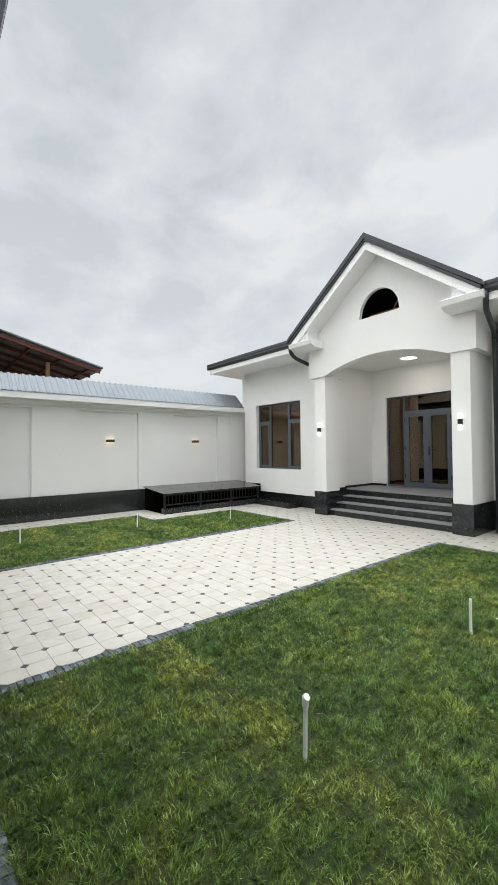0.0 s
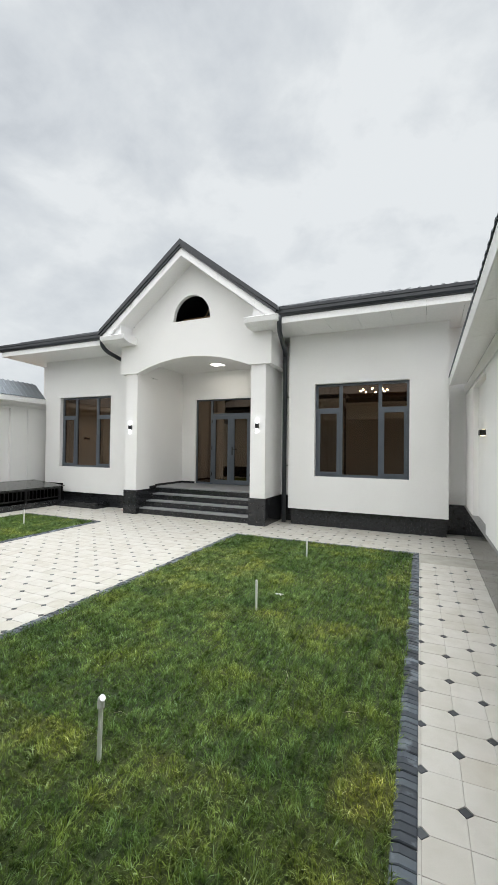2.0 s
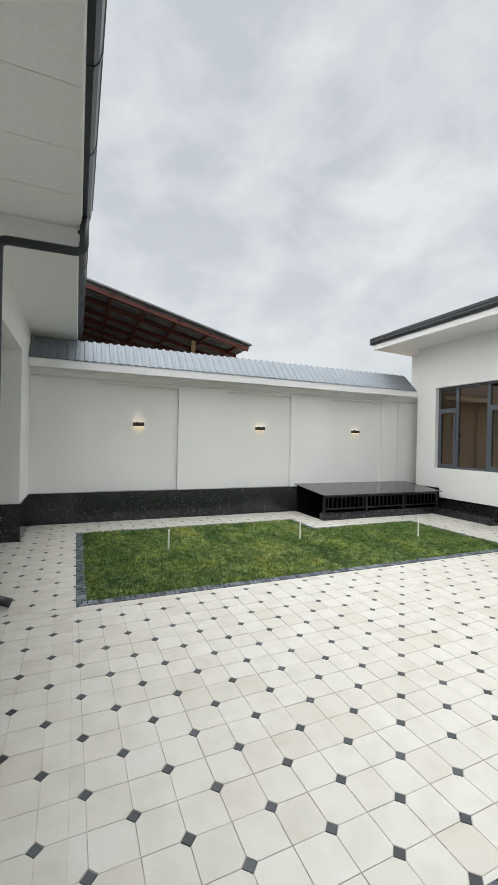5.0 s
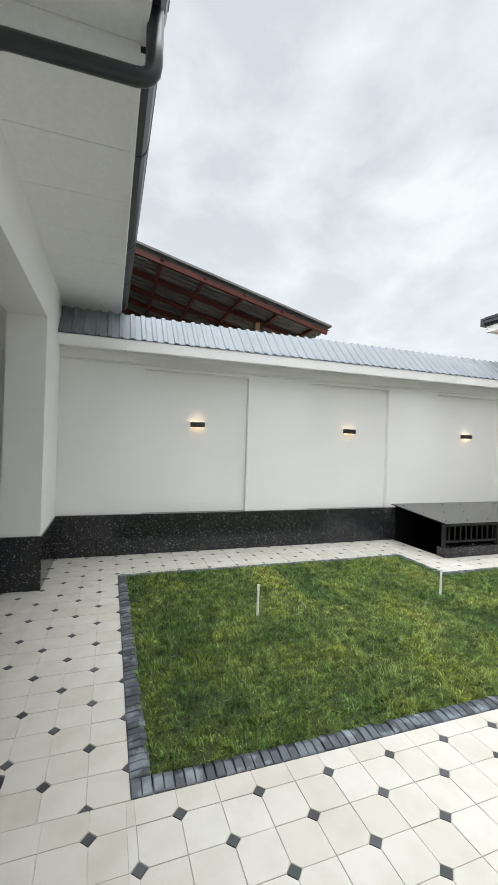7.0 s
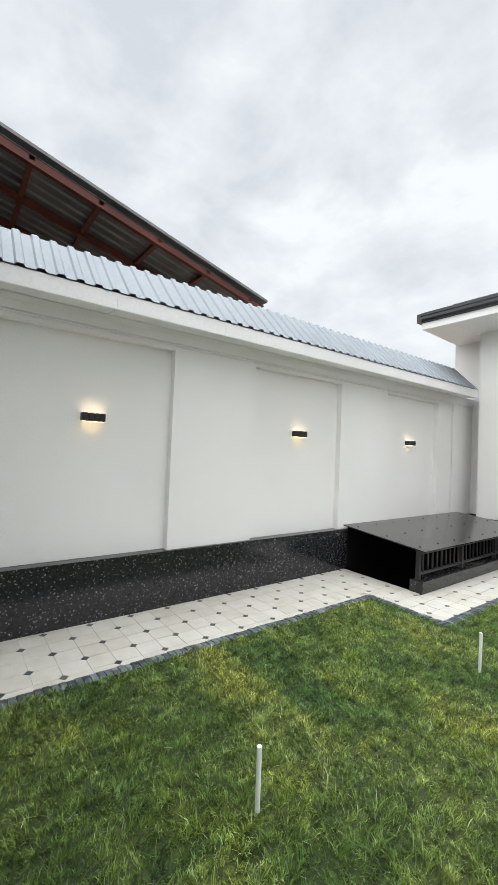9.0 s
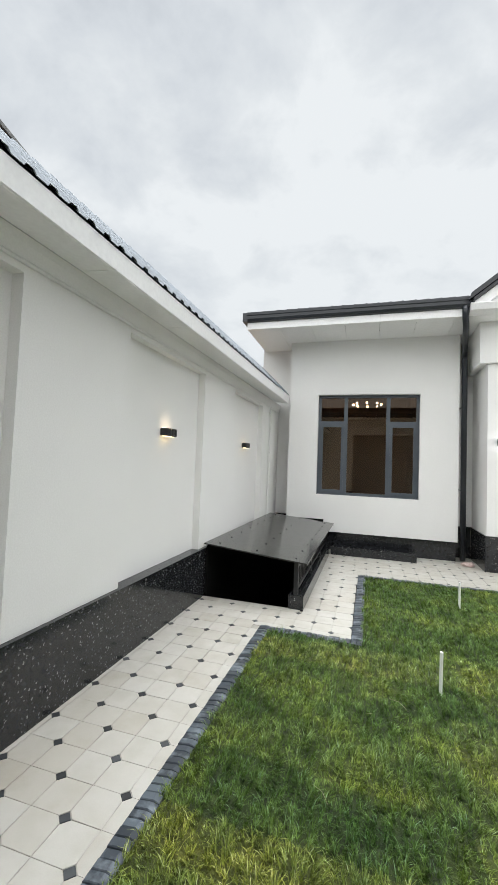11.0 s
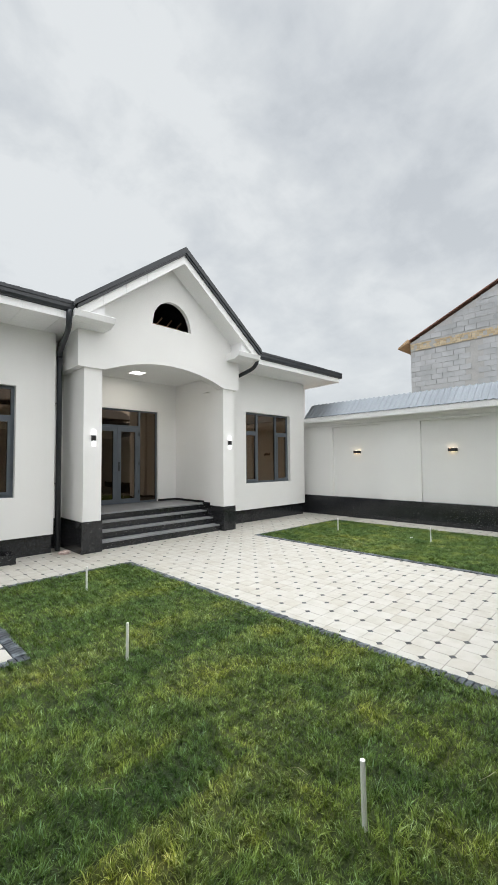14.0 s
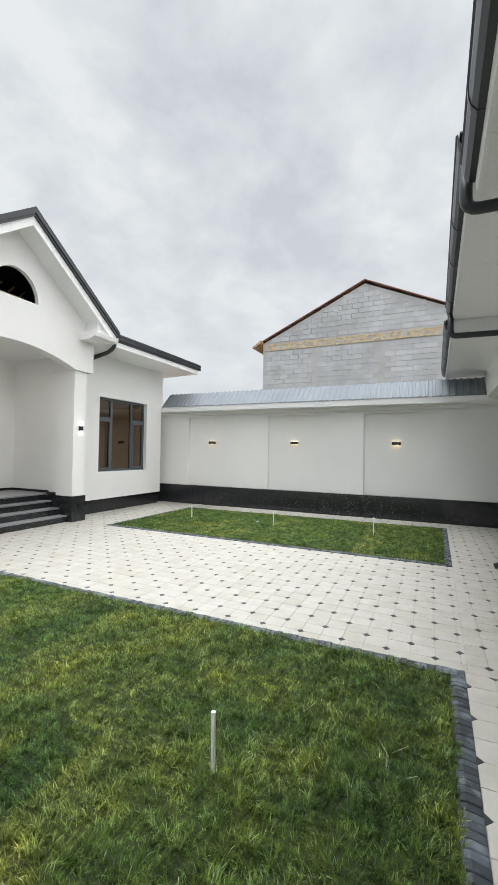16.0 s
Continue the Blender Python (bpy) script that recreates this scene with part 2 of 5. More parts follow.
def grass_colour(m, bladed):
    p = pos(m)
    wn_ = nd(m, "ShaderNodeTexNoise", Scale=1.0, Detail=1.0)
    ln(m, p, wn_.inputs["Vector"])
    wob = nd(m, "ShaderNodeVectorMath"); wob.operation = "MULTIPLY_ADD"
    ln(m, wn_.outputs["Color"], wob.inputs[0])
    wob.inputs[1].default_value = (0.25, 0.25, 0)
    ln(m, p, wob.inputs[2])
    snap = nd(m, "ShaderNodeVectorMath"); snap.operation = "SNAP"
    ln(m, wob.outputs[0], snap.inputs[0])
    snap.inputs[1].default_value = (1.6, 0.42, 50.0)
    rnd = nd(m, "ShaderNodeTexWhiteNoise")
    ln(m, snap.outputs[0], rnd.inputs["Vector"])
    roll = ramp(m, rnd.outputs["Value"], [(0.0, (0.082, 0.142, 0.026)), (0.5, (0.114, 0.178, 0.032)), (1.0, (0.175, 0.222, 0.044))])
    patch = ramp(m, noise_tex(m, 2.2, 4), [(0.34, (0.60, 0.72, 0.62)), (0.5, (1.05, 1.05, 1.05)), (0.66, (1.5, 1.26, 0.95))])
    c = mixc(m, 1.0, roll, patch, "MULTIPLY")
    tuft = ramp(m, noise_tex(m, 13, 3), [(0.33, (0.58, 0.62, 0.50)), (0.49, (1.05, 1.05, 0.98)), (0.66, (1.65, 1.56, 1.7))])
    c = mixc(m, 1.0, c, tuft, "MULTIPLY")
    c = mixc(m, 1.0, c, ramp(m, noise_tex(m, 42, 2), [(0.34, (0.75, 0.76, 0.72)), (0.5, (1.05, 1.05, 1.08)), (0.66, (1.4, 1.35, 1.5))]), "MULTIPLY")
    if bladed:
        r = nd(m, "ShaderNodeNewGeometry").outputs["Random Per Island"]
        b = ramp(m, r, [(0.0, (0.30, 0.36, 0.26)), (0.45, (0.80, 0.84, 0.75)), (0.8, (1.3, 1.28, 1.6)), (0.94, (1.6, 1.55, 3.2)), (1.0, (2.2, 2.05, 6.0))])
        c = mixc(m, 1.0, c, b, "MULTIPLY")
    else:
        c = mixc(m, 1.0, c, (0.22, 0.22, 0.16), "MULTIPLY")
    base(m, c)


grass_colour(M_GRASS, True)
# thin blades let some of the light through
_gn = M_GRASS.node_tree
_tr = _gn.nodes.new("ShaderNodeBsdfTranslucent")
_mx = _gn.nodes.new("ShaderNodeMixShader")
_mx.inputs[0].default_value = 0.35
_gp = _gn.nodes["Principled BSDF"]
_gn.links.new(_gp.inputs["Base Color"].links[0].from_socket, _tr.inputs[0])
_gn.links.new(_gp.outputs[0], _mx.inputs[1])
_gn.links.new(_tr.outputs[0], _mx.inputs[2])
_gn.links.new(_mx.outputs[0], next(n for n in _gn.nodes if n.type == "OUTPUT_MATERIAL").inputs[0])
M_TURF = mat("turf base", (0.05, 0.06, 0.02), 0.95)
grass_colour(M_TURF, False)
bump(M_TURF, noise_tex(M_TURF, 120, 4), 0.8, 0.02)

# bronze reflective glazing
M_GLASS = bpy.data.materials.new("bronze reflective glass")
M_GLASS.use_nodes = True
_n = M_GLASS.node_tree
_n.nodes.clear()
_o = _n.nodes.new("ShaderNodeOutputMaterial")
_m = _n.nodes.new("ShaderNodeMixShader")
_t = _n.nodes.new("ShaderNodeBsdfTransparent")
_g = _n.nodes.new("ShaderNodeBsdfGlossy")
_t.inputs[0].default_value = (0.46, 0.37, 0.29, 1)
_g.inputs["Color"].default_value = (0.30, 0.235, 0.18, 1)
_g.inputs["Roughness"].default_value = 0.02
_m.inputs[0].default_value = 0.4
_n.links.new(_t.outputs[0], _m.inputs[1])
_n.links.new(_g.outputs[0], _m.inputs[2])
_n.links.new(_m.outputs[0], _o.inputs[0])


def glow(name, color, strength):
    m = mat(name, (0.9, 0.9, 0.9), 0.4)
    p = m.node_tree.nodes["Principled BSDF"]
    p.inputs["Emission Color"].default_value = (*color, 1)
    p.inputs["Emission Strength"].default_value = strength
    return m


M_WARM = glow("warm lamp lens", (1.0, 0.74, 0.42), 4)
M_COOL = glow("cool lamp lens", (1.0, 0.98, 0.94), 3.0)
M_CAP = glow("lamp tube end", (0.97, 0.99, 1.0), 1.25)
M_ACRYL = glow("frosted acrylic lamp tube", (0.97, 0.99, 1.0), 0.45)
M_BULB = glow("chandelier bulb", (1.0, 0.95, 0.86), 45)

# rough grey blockwork
M_BLOCK = mat("aerated concrete block", (0.4, 0.4, 0.4), 0.9)
_r = nd(M_BLOCK, "ShaderNodeNewGeometry").outputs["Random Per Island"]
_c = ramp(M_BLOCK, _r, [(0.0, (0.46, 0.475, 0.49)), (0.5, (0.50, 0.515, 0.53)), (1.0, (0.54, 0.555, 0.57))])
_s = ramp(M_BLOCK, noise_tex(M_BLOCK, 1.3, 5), [(0.35, (0.74, 0.74, 0.74)), (0.6, (1, 1, 1))])
base(M_BLOCK, mixc(M_BLOCK, 0.8, _c, _s, "MULTIPLY"))
bump(M_BLOCK, noise_tex(M_BLOCK, 30, 4), 0.4, 0.01)
M_CEMENT = worn("smeared cement", (0.40, 0.40, 0.395), (0.48, 0.48, 0.475), 1.2, 20, 0.9)
M_BRICK = mat("yellow brick", (0.4, 0.3, 0.15), 0.9)
_r = nd(M_BRICK, "ShaderNodeNewGeometry").outputs["Random Per Island"]
base(M_BRICK, ramp(M_BRICK, _r, [(0.0, (0.46, 0.36, 0.23)), (0.5, (0.55, 0.45, 0.30)), (1.0, (0.62, 0.53, 0.38))]))


# ---- mesh helpers ----
def pieces(name, bm, material, parent, label=""):
    """Each separate piece of the bmesh becomes a part of its own."""
    bm.verts.ensure_lookup_table()
    seen = set()
    for v0 in bm.verts:
        if v0 in seen:
            continue
        isl, todo = [], [v0]
        seen.add(v0)
        while todo:
            v = todo.pop()
            isl.append(v)
            for e in v.link_edges:
                w = e.other_vert(v)
                if w not in seen:
                    seen.add(w)
                    todo.append(w)
        idx = {v: i for i, v in enumerate(isl)}
        faces = {f for v in isl for f in v.link_faces}
        sub = bmesh.new()
        vs = [sub.verts.new(v.co) for v in isl]
        for f in sorted(faces, key=lambda f: f.index):
            sub.faces.new([vs[idx[v]] for v in f.verts])
        part(name, sub, material, parent, label)
    bm.free()


def part(name, bm, material, parent=None, label="", smooth=False):
    me = bpy.data.meshes.new(name)
    bmesh.ops.recalc_face_normals(bm, faces=bm.faces) if len(bm.faces) < 20000 else None
    bm.to_mesh(me)
    bm.free()
    return mesh_part(name, me, material, parent, label, smooth)


def mesh_part(name, me, material, parent=None, label="", smooth=False):
    for m in (material if isinstance(material, (list, tuple)) else [material]):
        me.materials.append(m)
    if smooth:
        me.polygons.foreach_set("use_smooth", [True] * len(me.polygons))
    ob = new(name, me)
    if parent is not None:
        ob.parent = parent
    if label:
        ob["label"] = label
    return ob


def thing(name, label, category, loc=(0, 0, 0), rz=0.0, group="", kind=""):
    e = new(name)
    e.empty_display_size = 0.1
    e.matrix_basis = pose(*loc, 0, 0, rz)
    return tagged(e, label, category, group, kind)


def setting(ob, label="", category=""):
    return tagged(ob, label, category, kind="structure")


def box(bm, x0, x1, y0, y1, z0, z1, bevel=0.0):
    before = set(bm.verts) if bevel else None
    vs = [bm.verts.new(p) for p in ((x0, y0, z0), (x1, y0, z0), (x1, y1, z0), (x0, y1, z0), (x0, y0, z1), (x1, y0, z1), (x1, y1, z1), (x0, y1, z1))]
    fs = [bm.faces.new([vs[i] for i in f]) for f in ((0, 3, 2, 1), (4, 5, 6, 7), (0, 1, 5, 4), (1, 2, 6, 5), (2, 3, 7, 6), (3, 0, 4, 7))]
    if bevel:
        es = {e for f in fs for e in f.edges}
        bmesh.ops.bevel(bm, geom=list(es), offset=bevel, segments=2, affect="EDGES", profile=0.6)
    return bm


def B(*args, bevel=0.0):
    return box(bmesh.new(), *args, bevel=bevel)


def prism(bm, pts, a, b, axis="y"):
    """A polygon pushed from a to b along an axis. pts are (x, z) for y, (y, z) for x, (x, y) for z."""
    def at(p, v):
        return {"y": (p[0], v, p[1]), "x": (v, p[0], p[1]), "z": (p[0], p[1], v)}[axis]
    lo = [bm.verts.new(at(p, a)) for p in pts]
    hi = [bm.verts.new(at(p, b)) for p in pts]
    n = len(pts)
    bm.faces.new(lo[::-1])
    bm.faces.new(hi)
    for i in range(n):
        bm.faces.new((lo[i], lo[(i + 1) % n], hi[(i + 1) % n], hi[i]))
    return bm


def tube(bm, path, r, seg=12):
    """A round pipe along a list of points."""
    P = [Vector(p) for p in path]
    rings = []
    up = Vector((0.13, 0.31, 0.94)).normalized()
    for i, p in enumerate(P):
        d = ((P[min(i + 1, len(P) - 1)] - p).normalized() + (p - P[max(i - 1, 0)]).normalized()).normalized()
        a = d.cross(up)
        if a.length < 0.2:
            a = d.cross(Vector((1, 0, 0)))
        a.normalize()
        b = d.cross(a)
        up = a.cross(d) if abs(a.cross(d).dot(d)) < 0.9 else up
        rings.append([bm.verts.new(p + r * (math.cos(2 * math.pi * k / seg) * a + math.sin(2 * math.pi * k / seg) * b)) for k in range(seg)])
    for u, v in zip(rings, rings[1:]):
        for k in range(seg):
            bm.faces.new((u[k], u[(k + 1) % seg], v[(k + 1) % seg], v[k]))
    bm.faces.new(rings[0][::-1])
    bm.faces.new(rings[-1])
    return bm


def bend(path, r=0.07, n=4):
    """Rounds the corners of a path."""
    P = [Vector(p) for p in path]
    out = [P[0]]
    for a, b, c in zip(P, P[1:], P[2:]):
        u, v = (a - b).normalized() * min(r, (a - b).length / 2), (c - b).normalized() * min(r, (c - b).length / 2)
        for i in range(n + 1):
            t = i / n
            out.append((1 - t) ** 2 * (b + u) + 2 * t * (1 - t) * b + t * t * (b + v))
    return out + [P[-1]]


def slab(bm, xs, lo, hi, y0, y1):
    """A wall between two curves over the same x."""
    pts = [(x, l) for x, l in zip(xs, lo)] + [(x, h) for x, h in zip(xs[::-1], hi[::-1])]
    n = len(xs)
    vs = {}
    for y in (y0, y1):
        vs[y] = [bm.verts.new((x, y, z)) for x, z in pts]
    for i in range(n - 1):
        j = 2 * n - 1 - i
        bm.faces.new((vs[y0][i], vs[y0][i + 1], vs[y0][j - 1], vs[y0][j]))
        bm.faces.new((vs[y1][j], vs[y1][j - 1], vs[y1][i + 1], vs[y1][i]))
    for i in range(2 * n):
        k = (i + 1) % (2 * n)
        bm.faces.new((vs[y0][i], vs[y1][i], vs[y1][k], vs[y0][k]))
    return bm


def wall_x(bm, x0, x1, y0, y1, z0, z1, openings=()):
    """A wall along x with rectangular openings (xa, xb, za, zb), as one closed mesh."""
    xs = sorted({x0, x1, *[v for o in openings for v in o[:2]]})
    zs = sorted({z0, z1, *[min(max(v, z0), z1) for o in openings for v in o[2:]]})
    solid = set()
    for i in range(len(xs) - 1):
        for k in range(len(zs) - 1):
            x, z = (xs[i] + xs[i + 1]) / 2, (zs[k] + zs[k + 1]) / 2
            if not any(o[0] < x < o[1] and o[2] < z < o[3] for o in openings):
                solid.add((i, k))
    made = {}

    def v(i, k, s):
        if (i, k, s) not in made:
            made[i, k, s] = bm.verts.new((xs[i], y1 if s else y0, zs[k]))
        return made[i, k, s]

    for i, k in solid:
        bm.faces.new((v(i, k, 0), v(i + 1, k, 0), v(i + 1, k + 1, 0), v(i, k + 1, 0)))
        bm.faces.new((v(i, k, 1), v(i, k + 1, 1), v(i + 1, k + 1, 1), v(i + 1, k, 1)))
        for di, dk, p, q in ((-1, 0, (i, k), (i, k + 1)), (1, 0, (i + 1, k + 1), (i + 1, k)), (0, -1, (i + 1, k), (i, k)), (0, 1, (i, k + 1), (i + 1, k + 1))):
            if (i + di, k + dk) not in solid:
                bm.faces.new((v(*p, 0), v(*q, 0), v(*q, 1), v(*p, 1)))
    return bm


def corrugated(bm, length, run, rise, pitch=0.2, rib=0.025, thick=0.002):
    """Trapezoidal sheet: ribs run up the slope; laid along +x, sloping up along +y."""
    prof = []
    n = int(length / pitch)
    for i in range(n + 1):
        for f, h in ((0.0, 0), (0.45, 0), (0.55, rib), (0.85, rib), (0.95, 0)):
            x = (i + f) * pitch
            if x <= length:
                prof.append((x, h))
    rows = []
    for y, z in ((0, 0), (run, rise)):
        rows.append([bm.verts.new((x, y, z + h)) for x, h in prof])
    for i in range(len(prof) - 1):
        bm.faces.new((rows[0][i], rows[0][i + 1], rows[1][i + 1], rows[1][i]))
    return bm


def placed(bm, m):
    bmesh.ops.transform(bm, matrix=m, verts=bm.verts)
    return bm


# ---- the plan, in metres: x along the house front, y towards it ----
WL, WR = -5.90, 5.88          # yard walls
FRONT, SIDE = 0.47, 5.55      # wing face, half width of the wings
BACK = -8.85                  # face of the house opposite
XC = -0.03                    # axis of the portico
ZF = 0.62                     # porch floor
EAVE = 4.27                   # soffit of the wings
LAWN_A = [(-4.95, -8.0), (-1.61, -8.0), (-1.61, -1.25), (-4.03, -1.25), (-4.03, -3.70), (-4.95, -3.70)]
LAWN_B = [(1.66, -8.02), (5.15, -8.02), (5.05, -1.03), (1.66, -1.03)]
EDGE_W = 0.11
GRASS_DENSITY = 15000

# ---- ground ----
bm = bmesh.new()
R0 = 1500
hole = (-5.88, -4.71, -3.06, 0.46)      # the basement stairs
HX, HY = (-R0, hole[0], hole[1], R0), (-R0, hole[2], hole[3], R0)
for i in range(3):
    for j in range(3):
        if (i, j) != (1, 1):
            box(bm, HX[i], HX[i + 1], HY[j], HY[j + 1], -0.5, -0.12)
setting(part("ground", bm, M_EARTH), "bare earth ground around the yard", "ground")


# ---- front house ----
house = thing("house", "white stuccoed single-storey house with gabled arched portico and anthracite roof", "house")

# wing walls
WIN_L, WIN_R, WZ = (-4.95, -2.99), (2.87, 4.83), (1.10, 3.15)
wall_bm = wall_x(bmesh.new(), -SIDE, -2.31, FRONT, FRONT + 0.35, 0.36, EAVE + 0.15, [(*WIN_L, *WZ)])
part("wall", wall_bm, M_STUCCO, house, "white stucco wing wall")
wall_bm = wall_x(bmesh.new(), 2.27, SIDE, FRONT, FRONT + 0.35, 0.36, EAVE + 0.15, [(*WIN_R, *WZ)])
part("wall", wall_bm, M_STUCCO, house, "white stucco wing wall")
wall_bm = bmesh.new()
for s in (-1, 1):
    a, b = sorted((s * (SIDE - 0.3), s * 6.3))
    box(wall_bm, a, b, 0.98, 1.25, 0.6, EAVE + 0.3)
    a, b = sorted((s * (SIDE - 0.3), s * SIDE))
    box(wall_bm, a, b, FRONT + 0.35, 0.98, 0.36, EAVE + 0.15)
    a, b = sorted((s * 2.31 if s < 0 else 2.27, s * 2.61))
    box(wall_bm, a, b, FRONT + 0.35, 0.98, 0.36, EAVE + 0.15)
    a, b = sorted((XC + s * 1.941, s * 2.6))
    box(wall_bm, a, b, 0.98, 1.25, 0.6, EAVE + 0.3)
pieces("wall", wall_bm, M_STUCCO, house, "white stucco return wall")

pl = bmesh.new()
for s in (-1, 1):
    a, b = sorted((s * 2.33, s * (SIDE - 0.03)))
    box(pl, a, b, FRONT + 0.06, FRONT + 0.3, -0.1, 0.358)
    a, b = sorted((s * 2.33, s * 2.6))
    box(pl, a, b, FRONT + 0.3, 0.95, -0.1, 0.358)
    a, b = sorted((XC + s * 1.967, s * 2.5))
    box(pl, a, b, 0.95, 1.2, -0.1, 0.598)
    a, b = sorted((s * (SIDE - 0.3), s * 5.86))
    box(pl, a, b, 0.93, 1.2, -0.1, 0.598)
    a, b = sorted((s * (SIDE - 0.26), s * (SIDE - 0.03)))
    box(pl, a, b, FRONT + 0.3, 0.93, -0.1, 0.358)
pieces("plinth", pl, M_GRAN2, house, "black granite plinth under the wings")

# portico: piers, side walls, back wall with the door opening
pier = bmesh.new()
for s in (-1, 1):
    a, b = sorted((XC + s * 1.58, XC + s * 1.94))
    box(pier, a, b, -0.07, FRONT - 0.001, 0.60, 3.60)
pieces("pier", pier, M_STUCCO, house, "white stucco portico piers")
ps = bmesh.new()
for s in (-1, 1):
    a, b = sorted((XC + s * 1.65, XC + s * 1.94))
    box(ps, a, b, FRONT, 0.80, 0.6, 4.28)
    a, b = sorted((XC + s * 1.74, XC + s * 1.94))
    box(ps, a, b, 0.80, 2.26, 0.6, 4.05)
DOOR = (-1.30, 1.10, ZF, 3.16)
wall_x(ps, -1.9, 1.9, 2.26, 2.50, ZF, 4.05, [DOOR])
pieces("porch_wall", ps, M_STUCCO, house, "white stucco porch wall round the door")
pb = bmesh.new()
for s in (-1, 1):
    a, b = sorted((XC + s * 1.56, XC + s * 1.965))
    box(pb, a, b, -0.095, 0.50, -0.1, 0.60, bevel=0.004)
    a, b = sorted((XC + s * 1.63, XC + s * 1.925))
    box(pb, a, b, 0.502, 0.84, 0.598, 0.66)
    a, b = sorted((XC + s * 1.56, XC + s * 1.965))
    box(pb, a, b, 0.502, 0.948, -0.1, 0.596)
    a, b = sorted((XC + s * 1.725, XC + s * 1.92))
    box(pb, a, b, 0.842, 2.25, 0.5, 0.68)
box(pb, -1.75, -1.31, 2.246, 2.262, ZF, 0.68)
box(pb, 1.11, 1.69, 2.246, 2.262, ZF, 0.68)
pieces("pier_base", pb, M_GRAN, house, "black granite pier bases and skirting")

# arched beam and gable wall with the half-round opening
N = 40
xs = [XC - 2.08 + 4.16 * i / N for i in range(N + 1)]
R_ARCH = (1.55 ** 2 + 0.31 ** 2) / (2 * 0.31)


def arch(x):
    d = abs(x - XC)
    return 3.57 if d >= 1.55 else 3.57 - (R_ARCH - 0.31) + math.sqrt(R_ARCH ** 2 - d * d)


GY0, GY1 = -0.125, 0.12
APEX = 6.125


def gable(x):
    return APEX - abs(x) * 0.775


gb = bmesh.new()
HR, HZ = 0.515, 4.75
fine = sorted(set([round(v, 4) for v in xs] + [-HR, HR] + [round(-HR + 2 * HR * i / 24, 4) for i in range(25)]))
slab(gb, fine, [arch(x) for x in fine], [min(HZ, gable(x)) for x in fine], GY0, GY1)
for s in (-1, 1):
    side = sorted([x for x in fine if x * s >= HR - 1e-6 and gable(x) > HZ])
    slab(gb, side, [HZ] * len(side), [gable(x) for x in side], GY0, GY0 + 0.10)
mid = [x for x in fine if abs(x) <= HR + 1e-6]
slab(gb, mid, [HZ + 0.60 * math.sqrt(max(0, 1 - (x / HR) ** 2)) for x in mid], [gable(x) for x in mid], GY0, GY0 + 0.10)
gr_ = bmesh.new()
box(gr_, XC - 2.08, XC - 1.60, GY1, 0.798, 3.57, 4.4)
box(gr_, XC - 2.08, XC - 1.75, 0.798, 0.978, 3.57, 4.4)
box(gr_, XC + 1.60, XC + 2.08, GY1, 0.798, 3.57, 4.4)
box(gr_, XC + 1.75, XC + 2.08, 0.798, 0.978, 3.57, 4.4)
pieces("beam_return", gr_, M_STUCCO, house, "white stucco return of the beam")
part("gable_wall", gb, M_STUCCO, house, "white stucco gable over a shallow arch")
# loft behind the opening: rafters, and boards with the dark put into their colour
lf = bmesh.new()
box(lf, -1.5, 1.5, 1.8, 1.85, 4.2, 5.4)
box(lf, -1.2, 1.2, 0.3, 1.8, 4.55, 4.6)
part("loft", lf, M_DARK, house, "loft boards coloured near black for shade behind the half-round opening")
rf = bmesh.new()
for k in range(4):
    tube(rf, [(-0.55 + 0.3 * k, 0.9, 4.6), (0.0 + 0.28 * k, 0.75, 5.3)], 0.02, 6)
for k in range(3):
    box(rf, -0.8, 0.8, 0.55 + 0.1 * k, 0.6 + 0.1 * k, 4.82 + 0.13 * k, 4.86 + 0.13 * k)
part("loft_timber", rf, M_TIMBER, house, "raw timbers in the loft")

# porch ceiling
ceil_ob = part("porch_ceiling", B(-1.9, 1.9, GY1, 2.4, 3.98, 4.04), M_STUCCO, house, "white porch ceiling")

# steps
for k in range(4):
    y = 0.05 + 0.27 * k
    z = 0.155 * (k + 1)
    last = k == 3
    x0, x1 = XC - 1.557 - (0.03 if last else 0.0), XC + 1.557 + (0.03 if last else 0)
    part("riser", B(x0, x1, y, y + 0.262, z - 0.155 - (0.1 if k == 0 else 0), z - 0.032), M_GRAN, house, "black granite step riser")
    if not last:
        part("tread", B(x0, x1, y - 0.012, y + 0.262, z - 0.03, z, bevel=0.004), M_TREADG, house, "honed grey stone tread")
part("porch_floor", B(XC - 1.73, XC + 1.73, 0.05 + 0.81 - 0.012, 2.40, ZF - 0.03, ZF, bevel=0.003), M_TREADG, house, "honed grey stone porch floor")
part("porch_base", B(XC - 1.56, XC + 1.56, 1.12, 2.4, 0.0, ZF - 0.034), M_DARK, house)

# wing eaves: soffit panels, white fascia, anthracite gutter, roof slopes
GUT_Y = -0.42


